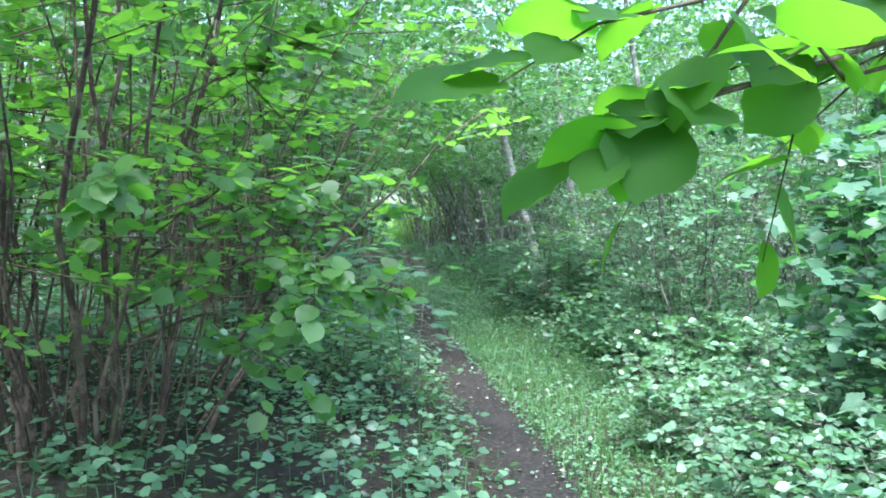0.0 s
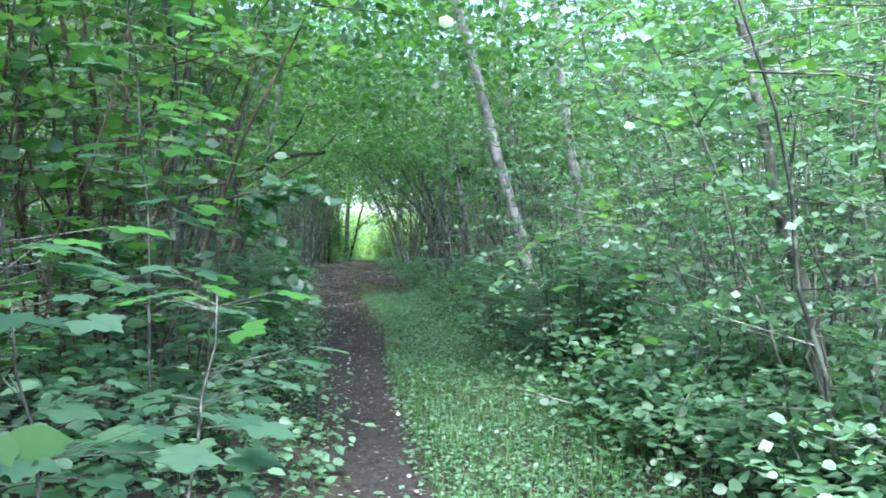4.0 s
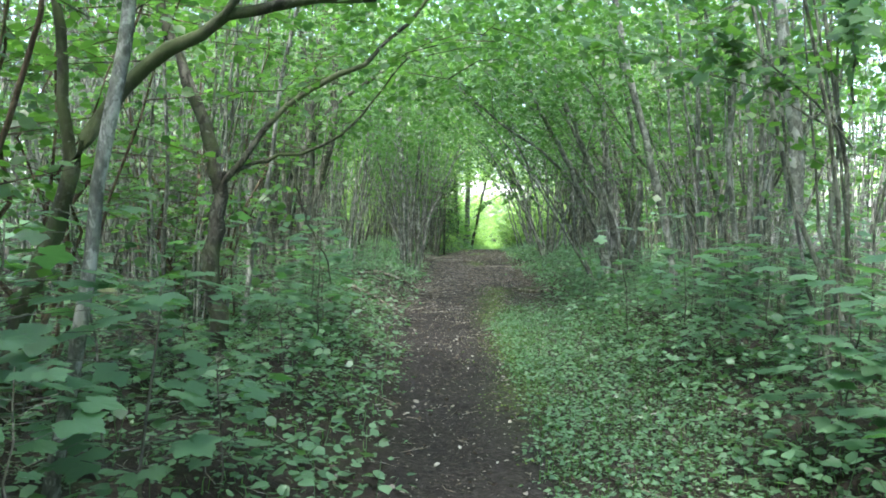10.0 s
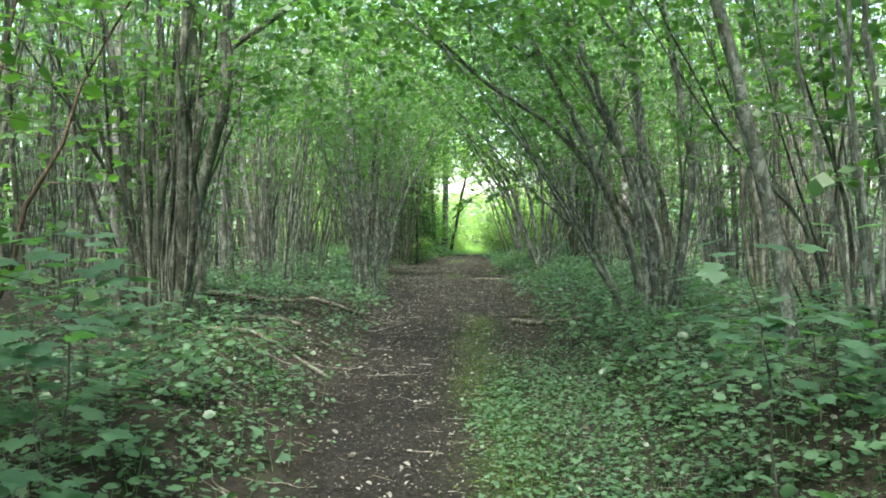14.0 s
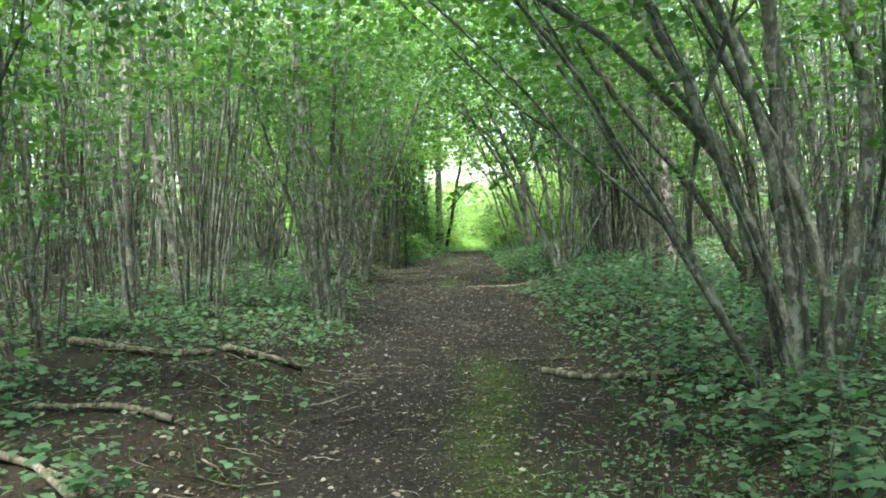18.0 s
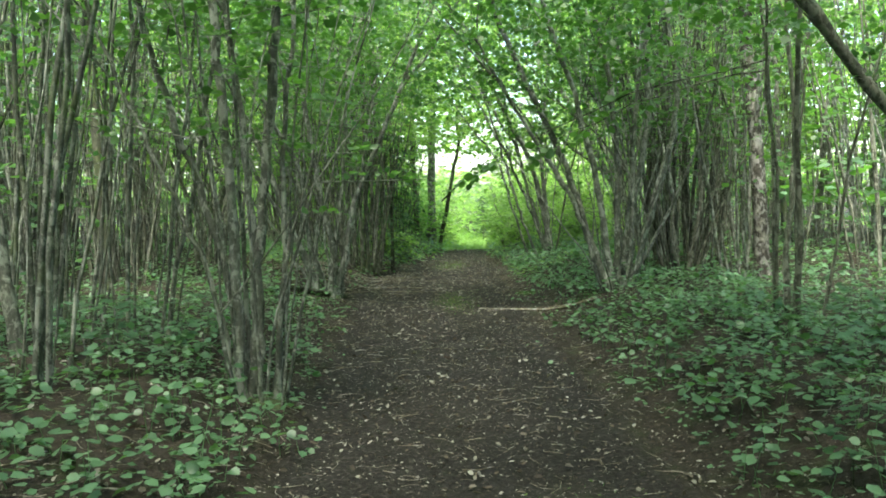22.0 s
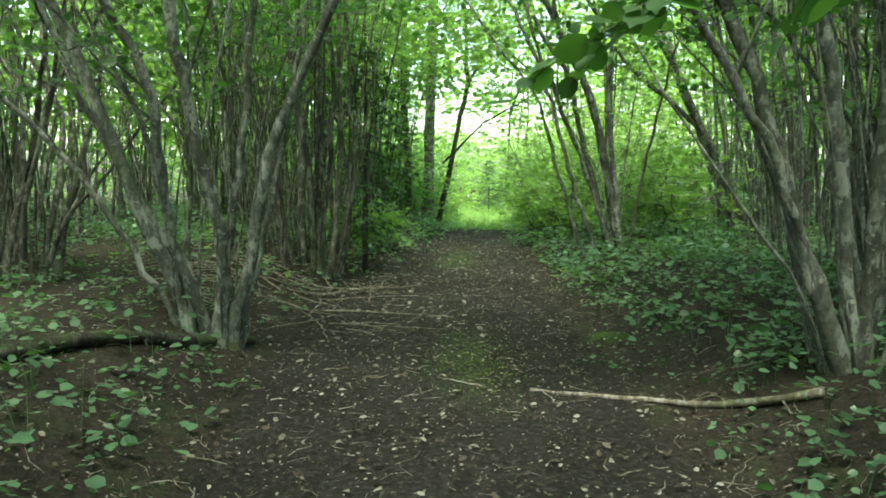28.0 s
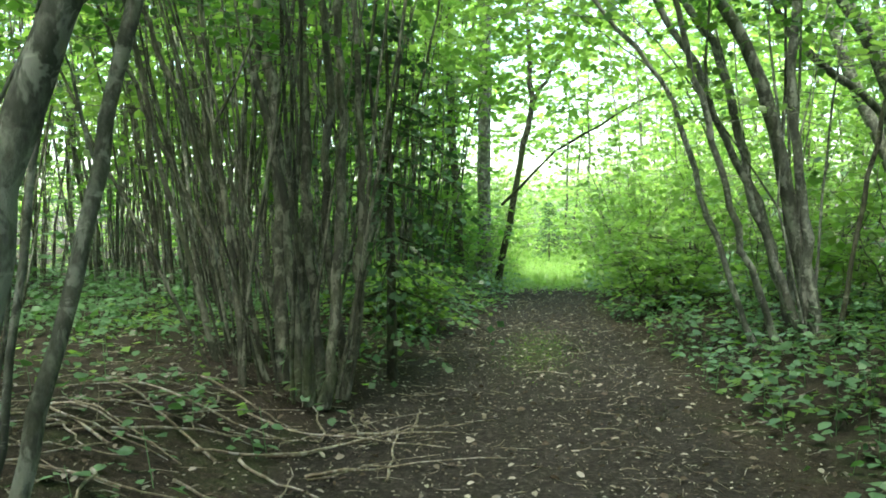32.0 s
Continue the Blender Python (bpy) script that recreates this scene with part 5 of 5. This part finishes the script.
def verge(x, y):
    r, b = np.interp(y, EDGE_Y, EDGE_R), np.interp(y, EDGE_Y, BANK_R)
    return smooth(x - r, -0.05, 0.1) * smooth(b + 0.8 - x, -0.1, 0.6) * (1 - smooth(y, 4, 8))


grass("grass", "short green grass beside the path", 211, 110000, -1.5, 2.5, -19, 8, lambda x, y: 0.55 * verge(x, y) + 0.12 * herb_keep(x, y), (0.05, 0.25), 1.5)
herbs("verge_herbs", "low carpet of small green leaves beside the path", 214, 40000, -2.5, 2.6, -19, 9, lambda x, y: 0.9 * verge(x, y) + 0.25 * herb_keep(x, y), M_HERB, (0.02, 0.1), (0.02, 0.05), 4, "far", False)
grass("grass", "thin moss-green grass down the middle of the path", 212, 40000, -0.2, 2.4, 0, 31, lambda x, y: 0.8 * strip(x, y), (0.05, 0.14))
herbs("path_moss", "low moss and tiny plants down the middle of the path", 215, 46000, -0.6, 2.6, -3, 31, lambda x, y: strip(x, y), M_MOSSLEAF, (0.004, 0.03), (0.012, 0.03), 4, "far", False)
herbs("bank_herbs", "knee-high leafy plants crowding the edges of the path", 216, 9000, -5.0, 3.2, -18.4, -8, lambda x, y: smooth(x - np.interp(y, EDGE_Y, BANK_R), 0.25, 0.6) + 0.3 * smooth(np.interp(y, EDGE_Y, EDGE_L) - x, 0.5, 0.9) * (y > -12.6), M_PALE, (0.25, 0.7), (0.05, 0.1), 6, "mid", False)
grass("grass", "bright long grass of the sunny clearing", 213, 34000, -2, 9, 30, 54, lambda x, y: 1 - 0.8 * on_path(x, y), (0.1, 0.4), 3.0, M_BRIGHT)
herbs("clearing_herbs", "low bright green plants on the floor of the clearing", 217, 18000, -2.5, 8, 21.5, 55, lambda x, y: smooth(y, 29.5, 31.5) + 0.5 * (1 - smooth(y, 29, 31)) * herb_keep(x, y), M_BRIGHT, (0.02, 0.14), (0.05, 0.1), 3, "far", False)

# ---- fallen leaves ----
rngL = np.random.default_rng(221)
lx, ly = scatter(rngL, 60000, -3, 4.5, -18, 31, lambda x, y: 0.2 + 0.8 * np.maximum(on_path(x, y) * (0.3 + 0.7 * smooth(y, -4, 4)), smooth(y, 1, 6) * (np.abs(x - 0.5) < 2.0)))
lm = len(lx)
la = rngL.uniform(0, 2 * np.pi, lm)
tagged(part("leaf_litter", leaves("leaf_litter", "dry", np.stack([lx, ly, gz(lx, ly) + rngL.uniform(0.008, 0.02, lm)], 1), np.stack([np.cos(la), np.sin(la), rngL.normal(0, 0.2, lm)], 1), np.array([0, 0, 1.0]) + rngL.normal(0, 0.5, (lm, 3)), 0.012 + 0.044 * rngL.uniform(0, 1, lm) ** 2.2), M_LITTER), "dry pale brown leaves scattered over the path", "fallen leaves", kind="stuff")

cx, cy = scatter(rngL, 52000, -2.4, 3.4, -8, 29, lambda x, y: 0.15 + 0.85 * np.maximum(on_path(x, y) * (0.4 + 0.6 * smooth(y, -4, 4)), 0.7 * smooth(y, 1, 6) * (np.abs(x - 0.5) < 2.0)))
cm = len(cx)
ca = rngL.uniform(0, 2 * np.pi, cm)
tagged(part("bark_crumbs", leaves("bark_crumbs", "dry", np.stack([cx, cy, gz(cx, cy) + rngL.uniform(0.006, 0.014, cm)], 1), np.stack([np.cos(ca), np.sin(ca), rngL.normal(0, 0.15, cm)], 1), np.array([0, 0, 1.0]) + rngL.normal(0, 0.6, (cm, 3)), rngL.uniform(0.008, 0.022, cm)), M_LITTER), "small crumbs of bark and broken leaves on the earth", "fallen leaves", kind="stuff")

rngK = np.random.default_rng(222)
kx, ky = scatter(rngK, 4200, -2.6, 3.4, -8, 27, lambda x, y: (0.25 + 0.75 * smooth(y, 1, 6)) * (np.abs(x - 0.4) < 2.6))
ka, kl = rngK.uniform(0, 6.28, len(kx)), rngK.uniform(0.03, 0.2, len(kx))
ke = [np.stack([kx + f * kl * np.cos(ka + b), ky + f * kl * np.sin(ka + b), 0 * kx], 1) for f, b in ((0, 0), (0.5, 0.25), (1, 0))]
KP = np.stack(ke, 1)
KP[..., 2] = gz(KP[..., 0], KP[..., 1]) + 0.006 + rngK.uniform(0, 0.014, KP.shape[:2])
v, q = tubes(KP, np.outer(rngK.uniform(0.0012, 0.004, len(kx)), (1, 0.9, 0.5)), 3)
tagged(part("twig_litter", make_mesh("twig_litter", v, q), M_DEAD), "small dry twigs strewn over the forest floor", "fallen twigs", kind="stuff")

# ---- woods further off ----
def woods(name, label, seed, n, region, z0, z1, mat, size, per=8, spray=(0.5, 1.3)):
    rng = np.random.default_rng(seed)
    x, y = rng.uniform(region[0], region[1], n), rng.uniform(region[2], region[3], n)
    k = rng.uniform(0, 1, n) < region[4](x, y)
    x, y = x[k], y[k]
    o = np.stack([x, y, gz(x, y) + rng.uniform(z0, z1, len(x))], 1)
    a = rng.uniform(0, 2 * np.pi, len(x))
    way = np.stack([np.cos(a), np.sin(a), rng.uniform(-0.2, 0.6, len(x))], 1)
    tp, tr, lp, al, no, sz = sprays(rng, o, way, rng.uniform(*spray, len(x)), per, size, "far")
    tagged(part(name, leaves(name, "far", lp, al, no, sz), mat), label, "woodland", kind="stuff")


woods("far_foliage", "dense green foliage of the surrounding wood", 231, 5200, (-30, 32, -34, 34, lambda x, y: (np.abs(x - 0.7) > 10) | (y < -25)), 0.2, 9.5, M_HAZEL, 0.4)
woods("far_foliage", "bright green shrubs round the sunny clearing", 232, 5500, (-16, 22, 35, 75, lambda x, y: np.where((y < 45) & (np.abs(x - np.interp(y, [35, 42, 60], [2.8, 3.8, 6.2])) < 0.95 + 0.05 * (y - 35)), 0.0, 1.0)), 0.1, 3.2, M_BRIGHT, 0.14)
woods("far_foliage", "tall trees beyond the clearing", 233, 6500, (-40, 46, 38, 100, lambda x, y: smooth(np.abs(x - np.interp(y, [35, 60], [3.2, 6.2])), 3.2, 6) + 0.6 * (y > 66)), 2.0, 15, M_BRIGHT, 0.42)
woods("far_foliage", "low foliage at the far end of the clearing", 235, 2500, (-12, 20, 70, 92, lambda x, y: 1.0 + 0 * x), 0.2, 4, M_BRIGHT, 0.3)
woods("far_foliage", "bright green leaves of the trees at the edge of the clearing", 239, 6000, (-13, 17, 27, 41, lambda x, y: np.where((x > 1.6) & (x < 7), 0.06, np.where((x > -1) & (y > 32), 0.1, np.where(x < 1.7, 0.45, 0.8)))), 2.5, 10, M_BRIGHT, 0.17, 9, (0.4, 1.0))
woods("far_foliage", "green leaves between the stems of the wood", 242, 5200, (-13, 14.5, -8, 36, lambda x, y: np.abs(x - 0.7) > 5.8), 0.8, 9, M_HAZEL, 0.24, 8, (0.5, 1.2))
woods("far_foliage", "bright leaves between the trunks at the wood's edge", 243, 700, (6.2, 12, 23, 36, lambda x, y: 1.0 + 0 * x), 2.4, 7.5, M_BRIGHT, 0.18, 8, (0.5, 1.1))
woods("understory_foliage", "low green leaves of the undergrowth deep in the wood", 241, 4200, (-15, 17, -22, 36, lambda x, y: (x < -4.2) | (x > 5.4)), 0.05, 1.5, M_HERB, 0.16, 7, (0.4, 0.9))
woods("thicket_leaves", "scattered green leaves among the hazel stems", 244, 2600, (-8, 9, -4, 26, lambda x, y: (np.abs(x - 0.7) > 2.6) * (np.abs(x - 0.7) < 6.5)), 1.0, 6.5, M_HAZEL, 0.09, 8, (0.4, 0.9))
for k, (lo, hi, n) in enumerate(((4.6, 17, 3200), (-9, 1.2, 2400))):
    woods("far_foliage", "bright green trees beside the clearing", 247 + k, n, (lo, hi, 33, 52, lambda x, y: 1.0 * (np.abs(x - np.interp(y, [33, 60], [2.7, 6.2])) > 2.8)), 0.8, 11, M_BRIGHT, 0.2, 9, (0.4, 1.0))
woods("far_foliage", "tall pale green trees beyond the clearing", 249, 2600, (-4, 16, 50, 66, lambda x, y: 1.0 + 0 * x), 4.4, 16, M_BRIGHT, 0.3, 9, (0.5, 1.2))
woods("far_foliage", "bright leaves hanging over the far end of the path", 250, 420, (0.6, 2.8, 25.5, 30, lambda x, y: 1.0 + 0 * x), 3.0, 8, M_BRIGHT, 0.13, 9, (0.4, 0.9))
woods("far_foliage", "low bright bushes across the far end of the clearing", 254, 900, (0, 11, 49.5, 55, lambda x, y: 1.0 + 0 * x), -0.3, 1.7, M_BRIGHT, 0.14, 9, (0.4, 0.9))
woods("thicket_leaves", "leaves hanging low beside the trunks at the clearing", 253, 420, (-1.6, 1.0, 28.5, 33, lambda x, y: 1.0 + 0 * x), 0.3, 2.8, M_SUNNY, 0.1, 9, (0.4, 0.9))
woods("thicket_leaves", "green leaves between the poles at the edge of the clearing", 245, 550, (-5, 2, 25, 35, lambda x, y: 1.0 * (x < 0.2 + (y - 27) * 0.17)), 0.9, 7, M_SUNNY, 0.12, 8, (0.4, 0.9))
rngF = np.random.default_rng(240)
fx, fy = scatter(rngF, 900, -26, 28, -30, 60, lambda x, y: np.where((np.abs(x - 0.7) > 6) , 1.0, 0.0))
FP = np.stack([stem_path(rngF, (a, b, float(gz(a, b)) - 0.1), rngF.uniform(0, 6.28), rngF.uniform(0, 8), rngF.uniform(2, 16), rngF.uniform(6, 10)) for a, b in zip(fx, fy)])
v, q = tubes(FP, np.outer(rngF.uniform(0.02, 0.07, len(FP)), np.linspace(1.1, 0.4, 9)), 5)
tagged(part("far_trunks", make_mesh("far_trunks", v, q), M_BARK), "grey-brown trunks deep in the wood", "woodland", kind="stuff")


def poles(name, label, seed, n, per, x0, x1, y0, y1, mat):
    """Clumps of thin bare stems, leaning out of their clump and a little towards the path."""
    rng = np.random.default_rng(seed)
    P, R = [], []
    cx, cy = scatter(rng, n, x0, x1, y0, y1, lambda x, y: np.where(x < np.interp(y, EDGE_Y, EDGE_L) - 1.5, 1.0, np.where(x > np.interp(y, EDGE_Y, BANK_R) + 1.9, 0.15 + 0.5 * smooth(y, 7, 11), 0.0)))
    for a, b in zip(cx, cy):
        for k in range(int(rng.integers(per - 4, per + 4))):
            az, off = rng.uniform(0, 6.28), rng.uniform(0.05, 0.45)
            u, w = a + off * math.cos(az), b + off * math.sin(az)
            p = stem_path(rng, (u, w, float(gz(u, w)) - 0.05), az, 2 + 16 * off, rng.uniform(6, 26), rng.uniform(4.5, 8.5), 9, 0.03)
            p[:, 0] += (-1 if a > 0.5 else 1) * rng.uniform(0, 0.9) * np.linspace(0, 1, 9) ** 1.5
            P.append(p)
            R.append((0.008 + 0.019 * rng.uniform() ** 1.6) * np.linspace(1.1, 0.45, 9))
    v, q = tubes(np.array(P), np.array(R), 5)
    tagged(part(name, make_mesh(name, v, q), mat), label, "woodland", kind="stuff")


poles("thicket_stems", "thin grey hazel stems standing close together", 251, 90, 8, -9, 10, -3, 27, M_GREY)
poles("thicket_stems", "thin grey-brown hazel stems standing close together", 252, 70, 8, -9, 10, -5, 26, M_BARK)


def arch(x, y):
    """How high the lowest leaves hang over the path."""
    mid = (np.interp(y, EDGE_Y, EDGE_L) + np.interp(y, EDGE_Y, BANK_R)) / 2
    crown = np.interp(y, [-20, -8, 4, 14, 22, 34], [3.6, 2.9, 3.1, 3.2, 2.9, 2.6])
    return crown - 0.22 * np.clip(np.abs(x - mid) - 0.8, 0, 6)


def canopy(name, label, seed, n, x0, x1, y0, y1, thick, mat, size, density=0.8, kind="far"):
    rng = np.random.default_rng(seed)
    x, y = rng.uniform(x0, x1, n), rng.uniform(y0, y1, n)
    k = rng.uniform(0, 1, n) < (1 - 0.85 * smooth(y, 24, 26) * smooth(x, 2.0, 3.0)) * (1 - 0.1 * smooth(y, 16, 20) * (1 - smooth(y, 22.5, 24))) * (1 - 0.85 * smooth(-y, 10, 13) * smooth(x, -2.6, -1.2)) * np.clip(density + 0.55 * np.sin(1.1 * x + 0.7 * y) * np.sin(0.9 * y - 0.4 * x), 0, 1)
    x, y = x[k], y[k]
    o = np.stack([x, y, arch(x, y) + thick * rng.uniform(0, 1, len(x)) ** 1.2], 1)
    a = rng.uniform(0, 2 * np.pi, len(x))
    way = np.stack([np.cos(a), np.sin(a), rng.uniform(-0.2, 0.4, len(x))], 1)
    tp, tr, lp, al, no, sz = sprays(rng, o, way, rng.uniform(0.4, 0.9, len(x)), 9, size, kind, 0.25, 1.1)
    tagged(part(name, leaves(name, kind, lp, al, no, sz), mat), label, "woodland", kind="stuff")


canopy("canopy_foliage", "leafy green canopy closing over the path", 234, 16500, -4.5, 6, -22, 23.5, 4.5, M_HAZEL, 0.078, 0.9)
# extra leaf mass, added only to keep sun off the left bank below
canopy("canopy_foliage", "leaves added over the first bush to shade it", 246, 3600, -8.5, -1.9, -20, -7, 3.5, M_HAZEL, 0.1, 1.0)
# leaf colour lightened here to stand for light from the clearing
canopy("canopy_foliage", "yellow-green leaves coloured as sunlit where the wood opens", 236, 6600, -4, 8, 23.0, 31.5, 4.5, M_BRIGHT, 0.088, 0.95)
canopy("canopy_foliage", "upper leaves of the hazels over the path", 238, 10000, -2.6, 3.6, -9, 22, 6.0, M_HAZEL, 0.092, 0.9)
canopy("canopy_foliage", "leaves of the hazels meeting over the path", 237, 5200, -1.8, 4.2, 2, 24, 5.0, M_HAZEL, 0.074, 0.95)
